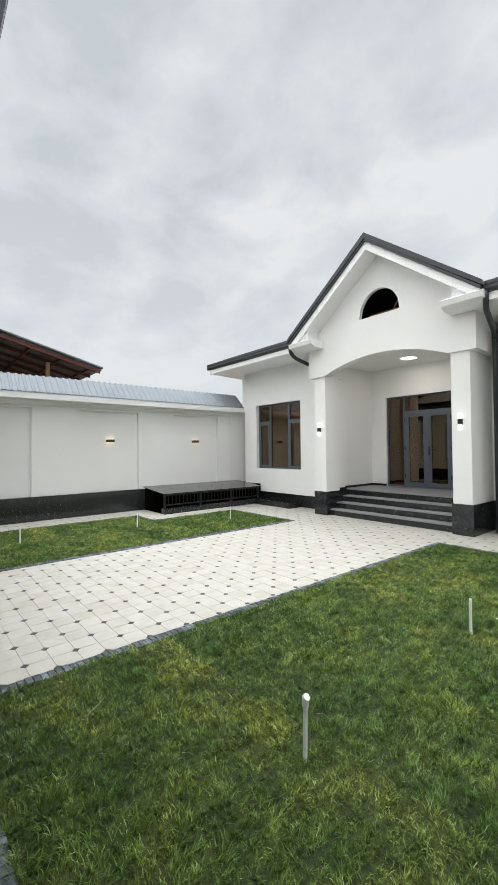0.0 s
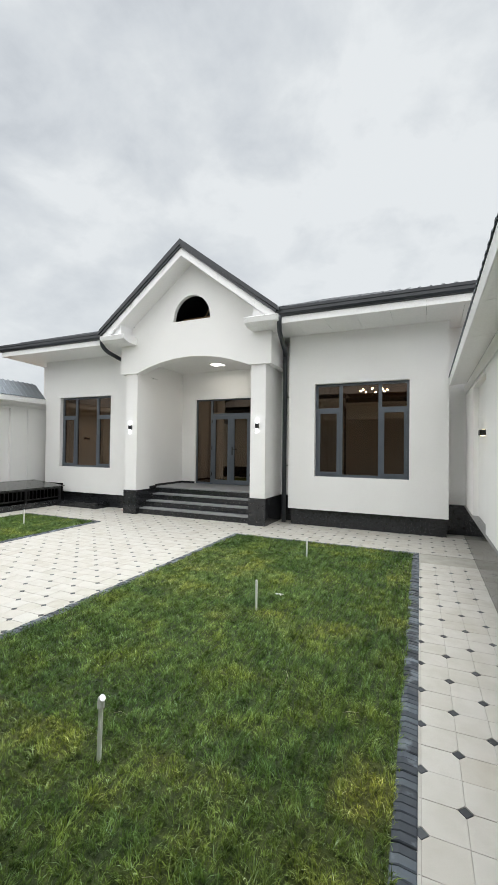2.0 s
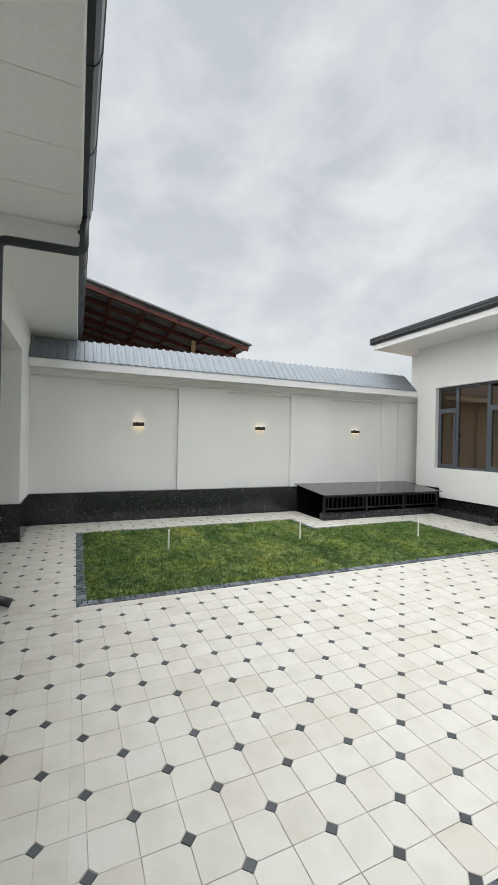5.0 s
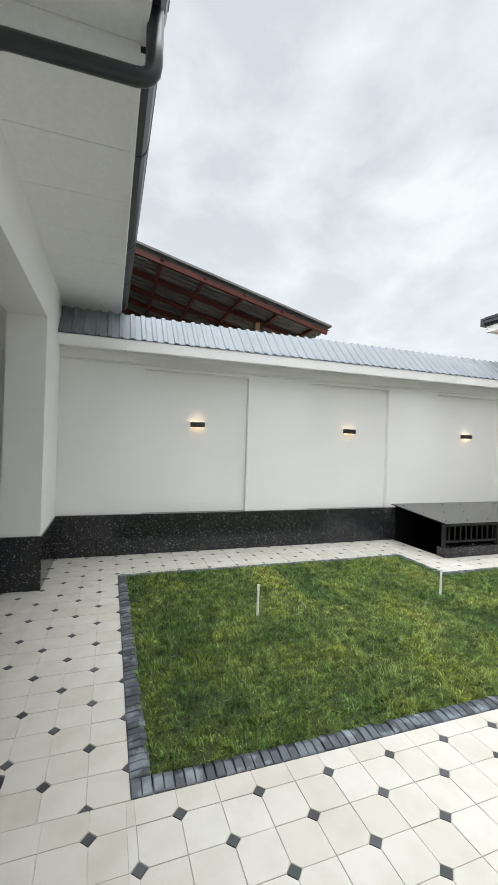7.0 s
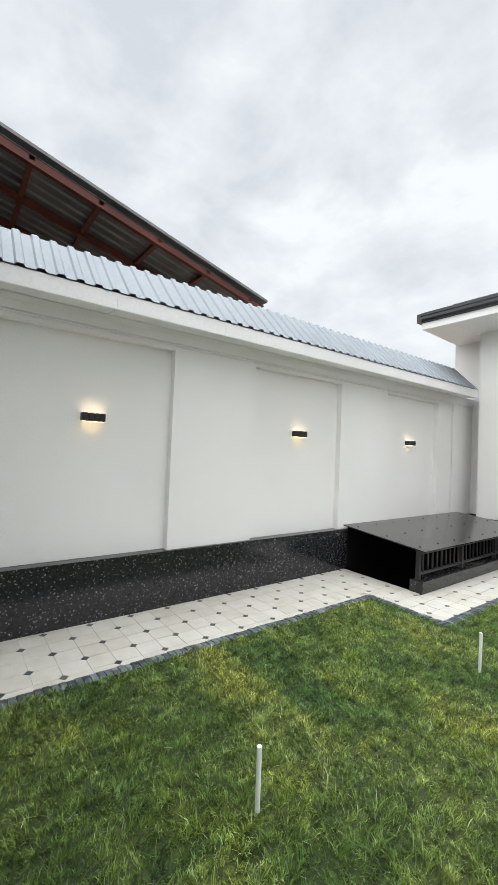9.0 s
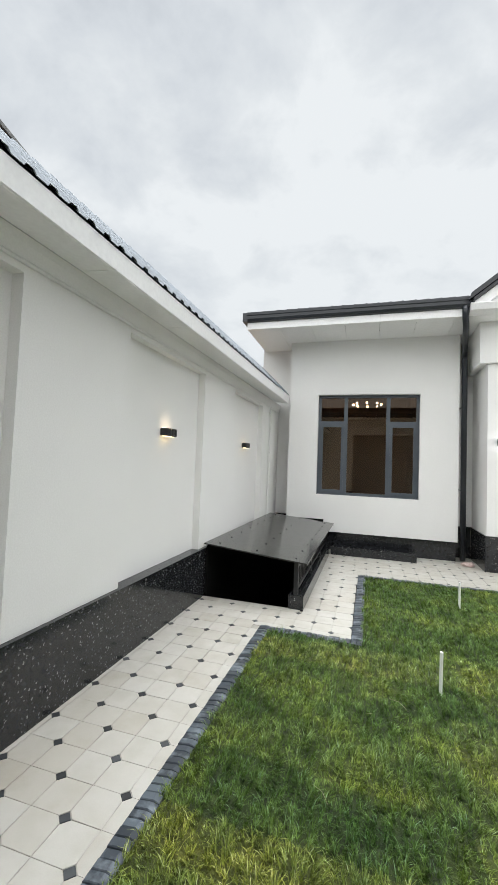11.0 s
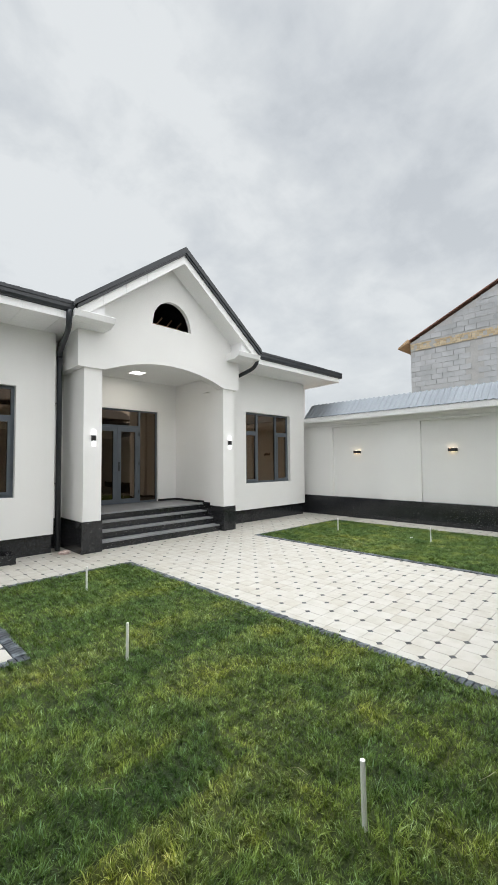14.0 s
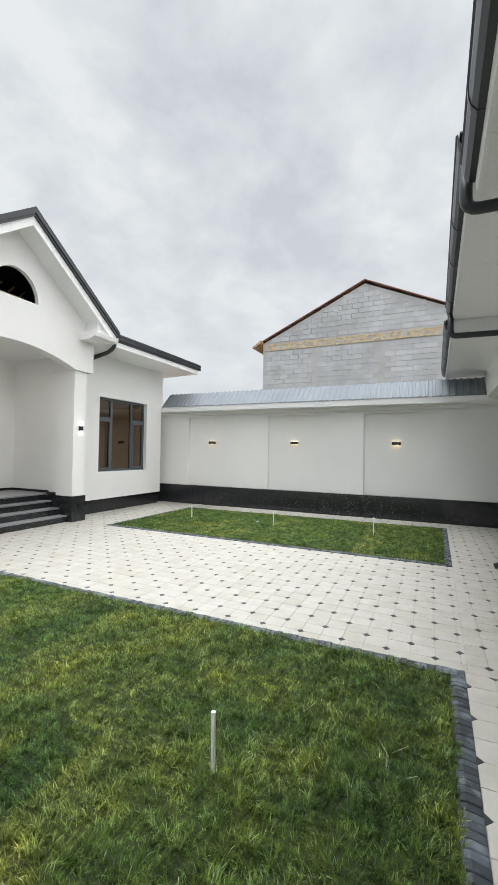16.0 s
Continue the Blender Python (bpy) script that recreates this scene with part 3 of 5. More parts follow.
def eaves(name, x0, x1, label):
    s = bmesh.new()
    x = x0
    while x < x1 - 0.01:
        e = min(x + 0.62, x1)
        prism(s, [(GUT_Y - 0.03, EAVE + 0.028), (FRONT + 0.56, EAVE - 0.02), (FRONT + 0.56, EAVE), (GUT_Y - 0.03, EAVE + 0.042)], x + 0.003, e - 0.003, "x")
        x = e
    pieces("soffit_panel", s, M_SOFFIT, house)
    f = bmesh.new()
    x = x0
    while x < x1 - 0.01:
        e = min(x + 0.62, x1)
        prism(f, [(GUT_Y - 0.052, EAVE + 0.022), (GUT_Y + 0.02, EAVE + 0.018), (GUT_Y + 0.02, EAVE + 0.024), (GUT_Y - 0.04, EAVE + 0.03), (GUT_Y - 0.032, EAVE + 0.17), (GUT_Y - 0.05, EAVE + 0.17)], x + 0.001, e - 0.001, "x")
        x = e
    pieces("fascia", f, M_SOFFIT, house, "white sheet metal fascia")
    g = bmesh.new()
    prism(g, [(GUT_Y - 0.032, EAVE + 0.15), (GUT_Y - 0.10, EAVE + 0.165), (GUT_Y - 0.125, EAVE + 0.21), (GUT_Y - 0.125, EAVE + 0.265), (GUT_Y - 0.135, EAVE + 0.28), (GUT_Y - 0.12, EAVE + 0.285), (GUT_Y - 0.11, EAVE + 0.23), (GUT_Y - 0.03, EAVE + 0.2)], x0, x1, "x")
    box(g, x0, x1, GUT_Y - 0.11, GUT_Y + 0.1, EAVE + 0.275, EAVE + 0.345, bevel=0.008)
    part("gutter", g, M_GUTTER, house, "anthracite gutter and roof edge")


eaves("left", -6.26, -2.08, "")
eaves("right", 2.04, 6.26, "")
# end gutters along the flanks
for s in (-1, 1):
    a, b = sorted((s * 6.24, s * 6.34))
    part("gutter", B(a, b, GUT_Y - 0.12, 6.0, EAVE + 0.16, EAVE + 0.33), M_GUTTER, house)
    a, b = sorted((s * 5.9, s * 6.24))
    part("soffit", B(a, b, 1.26, 6.0, EAVE, EAVE + 0.15), M_SOFFIT, house)

# hipped main roof, ribbed sheet
RIDGE = 6.15
roof_bm = bmesh.new()
Y0, Y1 = GUT_Y - 0.1, 7.0
ym = 3.2
ZR = EAVE + 0.335
sl = (RIDGE - 0.1 - ZR) / (ym - Y0)


def on_slope(x, y):
    return (x, y, ZR + sl * (y - Y0))


front = [on_slope(x, y) for x, y in ((-6.3, Y0), (-2.3, Y0), (-2.3, 1.3), (2.3, 1.3), (2.3, Y0), (6.3, Y0), (3.0, ym), (-3.0, ym))]
roof_bm.faces.new([roof_bm.verts.new(p) for p in front])
rear = [(-6.3, Y0, ZR), (6.3, Y0, ZR), (6.3, Y1, ZR), (-6.3, Y1, ZR), (-3.0, ym, RIDGE - 0.1), (3.0, ym, RIDGE - 0.1)]
A = [roof_bm.verts.new(p) for p in rear]
for f in ((1, 2, 5), (2, 3, 4, 5), (3, 0, 4)):
    roof_bm.faces.new([A[i] for i in f])
part("roof", roof_bm, M_ROOF, house, "anthracite metal hip roof")
ribs = bmesh.new()
for i in range(60):
    x = -6.15 + i * 0.21
    top = min(ym, Y0 + (6.3 - abs(x)) / 3.3 * (ym - Y0))
    if abs(x) < 2.3 or top - Y0 < 0.6:
        continue
    z = ZR
    prism(ribs, [(x, 0), (x + 0.05, 0), (x + 0.04, 0.022), (x + 0.01, 0.022)], 0, 1, "y")
    for v in list(ribs.verts)[-8:]:
        t = v.co.y
        v.co.y = Y0 + 0.2 + (top - Y0 - 0.2) * t
        v.co.z += z + sl * (0.2 + (top - Y0 - 0.2) * t)
pieces("roof_rib", ribs, M_ROOF, house, "ribs of the metal roof")

# gable roof: slopes, verge, rake soffit and returns
SLOPE = 0.775


def rake(off, x):
    return 6.43 - abs(x) * SLOPE + off


gr = bmesh.new()
for s in (-1, 1):
    prism(gr, [(0, rake(0, 0)), (s * 2.36, rake(0, 2.36)), (s * 2.36, rake(-0.07, 2.36)), (0, rake(-0.07, 0))], -0.62, 3.0, "y")
pieces("gable_roof", gr, M_ROOF, house, "anthracite gable roof slopes")
vg = bmesh.new()
for s in (-1, 1):
    prism(vg, [(0, rake(0.02, 0)), (s * 2.36, rake(0.02, 2.36)), (s * 2.40, rake(-0.10, 2.36)), (0, rake(-0.11, 0))], -0.665, -0.60, "y")
    prism(vg, [(0, rake(-0.09, 0)), (s * 2.33, rake(-0.09, 2.33)), (s * 2.33, rake(-0.15, 2.33)), (0, rake(-0.16, 0))], -0.645, -0.585, "y")
pieces("verge", vg, M_GUTTER, house, "anthracite verge trim")
rk = bmesh.new()
for s in (-1, 1):
    prism(rk, [(0, rake(-0.155, 0)), (s * 2.30, rake(-0.155, 2.3)), (s * 2.30, 4.472), (s * 2.085, 4.472), (0, rake(-0.34, 0))], -0.60, -0.54, "y")
    prism(rk, [(0, rake(-0.30, 0)), (s * 2.12, rake(-0.30, 2.12)), (s * 2.12, rake(-0.33, 2.12)), (0, rake(-0.33, 0))], -0.54, GY0 + 0.02, "y")
pieces("rake_soffit", rk, M_SOFFIT, house, "white rake fascia and sloping soffit")
jn = bmesh.new()
for s in (-1, 1):
    for k in range(1, 5):
        x = s * k * 0.46
        prism(jn, [(x, rake(-0.158, x)), (x + 0.012, rake(-0.158, x)), (x + 0.012, rake(-0.34, x)), (x, rake(-0.34, x))], -0.606, -0.60, "y")
pieces("joint_cover", jn, M_WHITE, house, "white laps of the rake fascia")
rt = bmesh.new()
for s in (-1, 1):
    a, c = sorted((s * 1.61, s * 2.36))
    prism(rt, [(-0.44, 4.29), (0.96, 4.29), (0.96, 4.47), (-0.61, 4.47), (-0.635, 4.45), (-0.60, 4.35)], a, c, "x")
    prism(rt, [(s * 1.78, 4.474), (s * 2.33, 4.474), (s * 2.33, rake(-0.17, 2.33)), (s * 1.78, rake(-0.17, 1.78))], -0.53, GY0 + 0.05, "y")
pieces("cornice_return", rt, M_SOFFIT, house, "white boxed cornice returns")

# downpipes in the corners beside the portico
for s in (-1, 1):
    x = XC + s * 2.19
    dp = thing("downpipe", "round anthracite downpipe beside the white portico", "downpipe", group="downpipes of the front house")
    dp.parent = None
    b = bmesh.new()
    tube(b, bend([(x + s * 0.2, GUT_Y - 0.08, 4.45), (x + s * 0.2, GUT_Y - 0.08, 4.28), (x + s * 0.16, GUT_Y + 0.05, 4.15), (x + s * 0.02, 0.44, 3.92), (x, 0.50, 3.74), (x, 0.50, 0.03)], 0.1), 0.05)
    part("pipe", b, M_GUTTER, dp, smooth=True)
    for z in (1.3, 2.9):
        b = bmesh.new()
        tube(b, [(x, 0.50, z), (x, 0.50, z + 0.03)], 0.05)
        box(b, x - 0.008, x + 0.008, 0.54, 0.98, z + 0.008, z + 0.022)
        part("clamp", b, M_GUTTER, dp)


# windows: casements left and right with fanlights, a fixed pane between
def window(x0, x1, z0, z1, y, label):
    w = thing("window", label, "", loc=(x0, y, z0))
    w.parent = house
    W, H = x1 - x0, z1 - z0
    fr = bmesh.new()
    t, d = 0.055, 0.07
    c1, c2 = W * 0.285, W * 0.705
    zt = H * 0.72
    box(fr, 0, t, 0, d, 0, H)
    box(fr, W - t, W, 0, d, 0, H)
    box(fr, t, W - t, 0, d, 0, t)
    box(fr, t, W - t, 0, d, H - t, H)
    for c in (c1, c2):
        box(fr, c - 0.035, c + 0.035, -0.004, d, t, H - t)
    for a, b in ((t, c1 - 0.035), (c2 + 0.035, W - t)):
        box(fr, a, b, -0.004, d, zt - 0.035, zt + 0.035)
    part("window_frame", fr, M_FRAME, w, "slate blue window frame")
    for a, b in ((t, c1 - 0.035), (c2 + 0.035, W - t)):
        sa = bmesh.new()
        z_, u = t, zt - 0.035
        q = 0.05
        box(sa, a, a + q, -0.02, 0.04, z_, u)
        box(sa, b - q, b, -0.02, 0.04, z_, u)
        box(sa, a + q, b - q, -0.02, 0.04, z_, z_ + q)
        box(sa, a + q, b - q, -0.02, 0.04, u - q, u)
        part("sash", sa, M_FRAME, w, "slate blue opening casement")
        part("pane", B(a + q, b - q, 0.012, 0.018, z_ + q, u - q), M_GLASS, w)
        part("pane", B(a, b, 0.030, 0.036, zt + 0.035, H - t), M_GLASS, w)
    part("pane", B(c1 + 0.035, c2 - 0.035, 0.030, 0.036, t, H - t), M_GLASS, w, "large fixed bronze pane")
    part("window_sill", B(-0.0, W, -0.03, 0.0, -0.012, 0.012), M_FRAME, w, "thin metal sill")
    return w


window(*WIN_L, *WZ, FRONT + 0.11, "slate blue three-part window with bronze reflective glass")
window(*WIN_R, *WZ, FRONT + 0.11, "slate blue three-part window with bronze reflective glass")

# entrance: fixed side light, transom, double door
ent = thing("door", "slate blue glazed double entrance door with side light and transom", "", loc=(DOOR[0], 2.32, ZF))
ent.parent = house
DW, DH = DOOR[1] - DOOR[0], DOOR[3] - DOOR[2]
fr = bmesh.new()
box(fr, 0, 0.04, 0, 0.07, 0, DH)
box(fr, DW - 0.04, DW, 0, 0.07, 0, DH)
box(fr, 0.04, DW - 0.04, 0, 0.07, DH - 0.04, DH)
LX0, LX1, LZ = 0.56, 2.36 - 0.56 + 0.02, 2.05
box(fr, LX0 - 0.05, LX0, -0.01, 0.07, 0, DH - 0.04)
box(fr, LX1, LX1 + 0.05, -0.01, 0.07, 0, DH - 0.04)
box(fr, LX0, LX1, -0.01, 0.07, LZ, LZ + 0.06)
box(fr, 0.04, LX0 - 0.05, 0, 0.07, 0, 0.05)
box(fr, LX1 + 0.05, DW - 0.04, 0, 0.07, 0, 0.05)
part("door_frame", fr, M_FRAME, ent, "slate blue door frame")
part("pane", B(0.04, LX0 - 0.05, 0.03, 0.036, 0.05, DH - 0.04), M_GLASS, ent)
part("pane", B(LX1 + 0.05, DW - 0.04, 0.03, 0.036, 0.05, DH - 0.04), M_GLASS, ent)
part("pane", B(LX0, LX1, 0.03, 0.036, LZ + 0.06, DH - 0.04), M_GLASS, ent)
lm = (LX0 + LX1) / 2
for a, b in ((LX0 + 0.004, lm - 0.003), (lm + 0.003, LX1 - 0.004)):
    lf_ = bmesh.new()
    q = 0.105
    box(lf_, a, a + q, -0.025, 0.045, 0.012, LZ - 0.004)
    box(lf_, b - q, b, -0.025, 0.045, 0.012, LZ - 0.004)
    box(lf_, a + q, b - q, -0.025, 0.045, 0.012, 0.14)
    box(lf_, a + q, b - q, -0.025, 0.045, LZ - 0.11, LZ - 0.004)
    part("leaf", lf_, M_FRAME, ent, "slate blue glazed door leaf")
    part("pane", B(a + q, b - q, 0.008, 0.014, 0.14, LZ - 0.11), M_GLASS, ent)
    for z in (0.25, 1.02, 1.82):
        hx = a if a < lm - 0.1 else b
        part("hinge", B(hx - 0.014, hx + 0.014, -0.045, -0.025, z, z + 0.11, bevel=0.004), M_HANDLE, ent)
hd = bmesh.new()
box(hd, lm + 0.03, lm + 0.065, -0.034, -0.025, 0.88, 1.12, bevel=0.003)
tube(hd, bend([(lm + 0.048, -0.03, 1.04), (lm + 0.048, -0.075, 1.04), (lm + 0.165, -0.078, 1.04)], 0.02), 0.01, 8)
part("door_handle", hd, M_HANDLE, ent, "dark lever handle on a long plate", smooth=False)

# rooms behind the glass
rm = bmesh.new()
for x0, x1, zf in ((-5.45, -2.42, 0.62), (2.42, 5.42, 0.62)):
    box(rm, x0, x1, 4.6, 4.7, zf, 3.9)
    box(rm, x0 - 0.1, x0, 0.84, 4.7, zf, 3.9)
    box(rm, x1, x1 + 0.1, 0.84, 4.7, zf, 3.9)
    box(rm, x0, x1, 0.84, 4.7, zf - 0.1, zf)
    box(rm, x0, x1, 0.84, 4.7, 3.9, 3.98)
    box(rm, x0 + 0.5, x1 - 0.5, 4.5, 4.6, 2.9, 3.05)
box(rm, -1.8, 1.75, 6.0, 6.1, 0.6, 3.7)
box(rm, -1.86, -1.8, 2.5, 6.0, 0.6, 3.7)
box(rm, 1.75, 1.8, 2.5, 6.0, 0.6, 3.7)
box(rm, -1.8, 1.75, 2.5, 6.0, 0.5, 0.6)
box(rm, -1.8, 1.75, 2.5, 6.0, 3.7, 3.78)
part("interior", rm, M_BEIGE, house, "beige plastered rooms behind the glass")
for a in (-1.1, 0.55):
    part("inner_door", B(a, a + 0.85, 5.93, 5.99, 0.6, 2.65, bevel=0.01), M_WOOD, house, "brown panelled inner door")
part("inner_shelf", B(-1.26, -0.82, 2.55, 2.60, ZF, 3.1), M_WOOD, house, "brown wooden door lining")

for cx in (-4.0, 3.91):
    ch = thing("chandelier", "dark branched chandelier with small lit bulbs behind window", "chandelier", loc=(cx, 2.4, 3.60), group="room chandeliers")
    b = bmesh.new()
    tube(b, [(0, 0, 0), (0, 0, -0.42)], 0.01, 6)
    for k in range(8):
        a = k * math.pi / 4
        tube(b, bend([(0, 0, -0.45), (0.2 * math.cos(a), 0.2 * math.sin(a), -0.55), (0.33 * math.cos(a), 0.33 * math.sin(a), -0.40)], 0.1), 0.008, 5)
    part("arm", b, M_BLACK, ch)
    for k in range(8):
        a = k * math.pi / 4
        b = bmesh.new()
        bmesh.ops.create_icosphere(b, subdivisions=2, radius=0.03, matrix=Matrix.Translation((0.33 * math.cos(a), 0.33 * math.sin(a), -0.375)))
        part("bulb", b, M_BULB, ch)
    b = bmesh.new()
    bmesh.ops.create_cone(b, cap_ends=True, segments=16, radius1=0.05, radius2=0.03, depth=0.04, matrix=Matrix.Translation((0, 0, -0.018)))
    part("rose", b, M_BLACK, ch)



def curtain(x0, x1, y, z0, z1, folds):
    """A hanging curtain with soft folds."""
    c = thing("curtain", "beige satin curtain hanging in folds behind the window", "curtain", loc=(x0, y, z0), group="window curtains")
    b = bmesh.new()
    n = folds * 8
    rows = []
    for z, k in ((0.0, 1.0), ((z1 - z0) * 0.5, 0.8), (z1 - z0, 0.55)):
        rows.append([b.verts.new(((x1 - x0) * i / n, 0.035 * k * math.sin(2 * math.pi * folds * i / n), z)) for i in range(n + 1)])
    for u, v in zip(rows, rows[1:]):
        for i in range(n):
            b.faces.new((u[i], u[i + 1], v[i + 1], v[i]))
    o = part("cloth", b, M_CLOTH, c, smooth=True)
    o.modifiers.new("thick", "SOLIDIFY").thickness = 0.004


for x0, x1 in ((2.55, 3.25), (-3.20, -2.60), (-5.2, -4.75)):
    curtain(x0, x1, 1.05, 0.64, 3.3, 6)

# lamps on the portico
lamp = thing("ceiling_light", "lit square white panel light in the porch ceiling", "ceiling light", loc=(-0.07, 1.33, 3.98))
part("frame", B(-0.17, 0.17, -0.17, 0.17, -0.012, 0.0, bevel=0.004), M_WHITE, lamp)
part("diffuser", B(-0.145, 0.145, -0.145, 0.145, -0.018, -0.012), M_COOL, lamp)
sp = bpy.data.lights.new("porch_lamp", "AREA")
sp.shape, sp.size, sp.energy, sp.color = "SQUARE", 0.28, 5.5, (1, 0.94, 0.84)
new("porch_lamp", sp).matrix_world = look((-0.07, 1.33, 3.95), (-0.07, 1.33, 0))

for x in (XC - 1.76, XC + 1.76):
    sc_ = thing("wall_lamp", "lit black wall lamp with acrylic tubes on a white pier", "wall lamp", loc=(x, -0.07, 2.2), group="lamps on the portico piers")
    part("plate", B(-0.028, 0.028, -0.02, 0, -0.06, 0.06), M_BLACK, sc_)
    b = bmesh.new()
    tube(b, [(0, -0.06, -0.05), (0, -0.06, 0.05)], 0.042, 20)
    part("body", b, M_BLACK, sc_, "black metal drum")
    part("arm", B(-0.02, 0.02, -0.045, -0.02, -0.03, 0.03), M_BLACK, sc_)
    for s in (-1, 1):
        b = bmesh.new()
        tube(b, [(0, -0.06, s * 0.052), (0, -0.06, s * 0.15)], 0.036, 20)
        part("tube", b, M_ACRYL, sc_, "frosted acrylic tube")
        b = bmesh.new()
        tube(b, [(0, -0.06, s * 0.151), (0, -0.06, s * 0.158)], 0.040, 20)
        part("cap", b, M_CAP, sc_)
        b = bmesh.new()
        tube(b, [(0, -0.06, s * 0.075), (0, -0.06, s * 0.105)], 0.0375, 20)
        part("light_ring", b, M_CAP, sc_, "bright ring inside the acrylic tube")


# ---- yard walls with granite plinth, panels, eaves and corrugated coping ----
PANELS = [(-7.67, -6.01), (-4.88, -3.23), (-2.07, -0.42)]


def yard_wall(s, face):
    """s is -1 for the wall at low x. Built for +x pointing out of the yard, then mirrored."""
    X = lambda v: face + s * v
    w = setting(new("wall_west" if s < 0 else "wall_east"), "white stuccoed yard wall with recessed panels and black granite plinth", "wall")
    b = bmesh.new()
    def bx(bm_, u0, u1, *r, **k):
        a, c = sorted((X(u0), X(u1)))
        return box(bm_, a, c, *r, **k)
    prof = [(X(0), -13.0)]
    for a, c in PANELS:
        prof += [(X(0), a), (X(0.09), a), (X(0.09), c), (X(0), c)]
    prof += [(X(0), 0.978), (X(0.3), 0.978), (X(0.3), -13.0)]
    prism(b, prof, 0.6, 2.79, "z")
    part("wall", b, M_STUCCO, w, "white stucco wall with recessed panels")
    b = bmesh.new()
    bx(b, 0, 0.3, -13.0, 0.978, 2.79, 2.95)
    part("wall_head", b, M_STUCCO, w, "white stucco wall head")
    b = bmesh.new()
    tube(b, [(X(-0.014), -8.84, 2.845), (X(-0.014), 0.96, 2.845)], 0.014, 8)
    part("conduit", b, M_WHITE, w, "thin white conduit under the eaves")
    b = bmesh.new()
    y = -13.0
    while y < 0.92:
        e = min(y + 1.2, 0.928)
        bx(b, -0.035, 0.3, y + 0.0008, e - 0.0008, -0.1, 0.598)
        y = e
    pieces("plinth_slab", b, M_GRAN, w, "polished black granite slab")
    # boxed eaves
    b = bmesh.new()
    y = -12.776
    while y < 0.46:
        e = min(y + 1.2, 0.466)
        prism(b, [(X(-0.318), 2.978), (X(-0.0375), 3.0015), (X(-0.0375), 3.014), (X(-0.318), 2.99)], y + 0.004, e - 0.004, "y")
        y = e
    pieces("soffit_panel", b, M_SOFFIT, w)
    b = bmesh.new()
    y = -12.776
    while y < 0.46:
        e = min(y + 1.2, 0.466)
        prism(b, [(X(-0.28), 2.974), (X(-0.318), 2.968), (X(-0.327), 2.976), (X(-0.334), 3.118), (X(-0.32), 3.128), (X(-0.316), 3.0), (X(-0.28), 2.98)], y + 0.001, e - 0.001, "y")
        y = e
    pieces("fascia", b, M_SOFFIT, w)
    b = bmesh.new()
    L, run, rise = 13.4, 0.47, 0.475
    corrugated(b, L, run, rise, 0.155, 0.022)
    m = Matrix.Translation((X(-0.344), -12.95, 3.125)) @ Matrix(((0, s, 0, 0), (1, 0, 0, 0), (0, 0, 1, 0), (0, 0, 0, 1)))
    placed(b, m)
    o = part("coping_sheet", b, M_CORR, w, "blue-grey corrugated coping sheet")
    mod = o.modifiers.new("thick", "SOLIDIFY")
    mod.thickness = 0.004
    b = bmesh.new()
    bx(b, -0.3, 0.3, -13, 0.45, 3.03, 3.12)
    prism(b, [(X(-0.29), 3.122), (X(0.3), 3.122), (X(0.3), 3.50), (X(0.11), 3.555)], -13, 0.45, "y")
    part("coping_core", b, M_CORR, w)
    b = bmesh.new()
    prism(b, [(X(0.001), 2.862), (X(-0.012), 2.866), (X(-0.036), 2.94), (X(-0.036), 3.0), (X(0.001), 3.02)], -13.0, 0.97, "y")
    part("cove", b, M_STUCCO, w, "white cove under the eaves")
    # small up-and-down lamps
    for k, yl in enumerate((-6.84, -4.04, -1.28)):
        l = thing("wall_lamp", "small lit black wall lamp glowing warm on white wall panel", "wall lamp", loc=(X(0.09), yl, 1.985), rz=90 * s, group="lamps on the yard walls")
        bb = bmesh.new()
        for q in range(4):
            box(bb, -0.112 + q * 0.057, -0.112 + q * 0.057 + 0.053, 0.004, 0.09, -0.042, 0.042, bevel=0.013)
        part("body", bb, M_BLACK, l, "black fluted body")
        for zz in (-0.0440, 0.0425):
            for q in range(4):
                part("lens", B(-0.099 + q * 0.057, -0.072 + q * 0.057, 0.02, 0.06, zz, zz + 0.0015), M_WARM, l)
        for zz, dz in ((-0.05, -1), (0.05, 1)):
            ld = bpy.data.lights.new("lamp_beam", "SPOT")
            ld.energy, ld.color, ld.spot_size, ld.spot_blend, ld.shadow_soft_size = 0.13 if dz < 0 else 0.07, (1, 0.78, 0.48), radians(100), 0.9, 0.02
            new("lamp_beam", ld).matrix_world = look((X(0.045), yl, 1.985 + zz), (X(0.06), yl, 1.985 + zz + dz))
    return w


yard_wall(-1, WL)
yard_wall(1, WR)

# thin white pipe down the corner at the stair cover
pp = thing("drain_pipe", "thin white plastic pipe running down the wall corner", "pipe")
b = bmesh.new()
tube(b, bend([(-5.87, 0.1, 2.82), (-5.87, 0.1, 0.66), (-5.80, 0.0, 0.64), (-5.6, 0.02, 0.64)], 0.05), 0.012, 8)
part("pipe", b, M_PIPEW, pp)
for z in (1.0, 1.9, 2.7):
    part("clip", B(-5.90, -5.852, 0.08, 0.12, z, z + 0.02), M_PIPEW, pp)

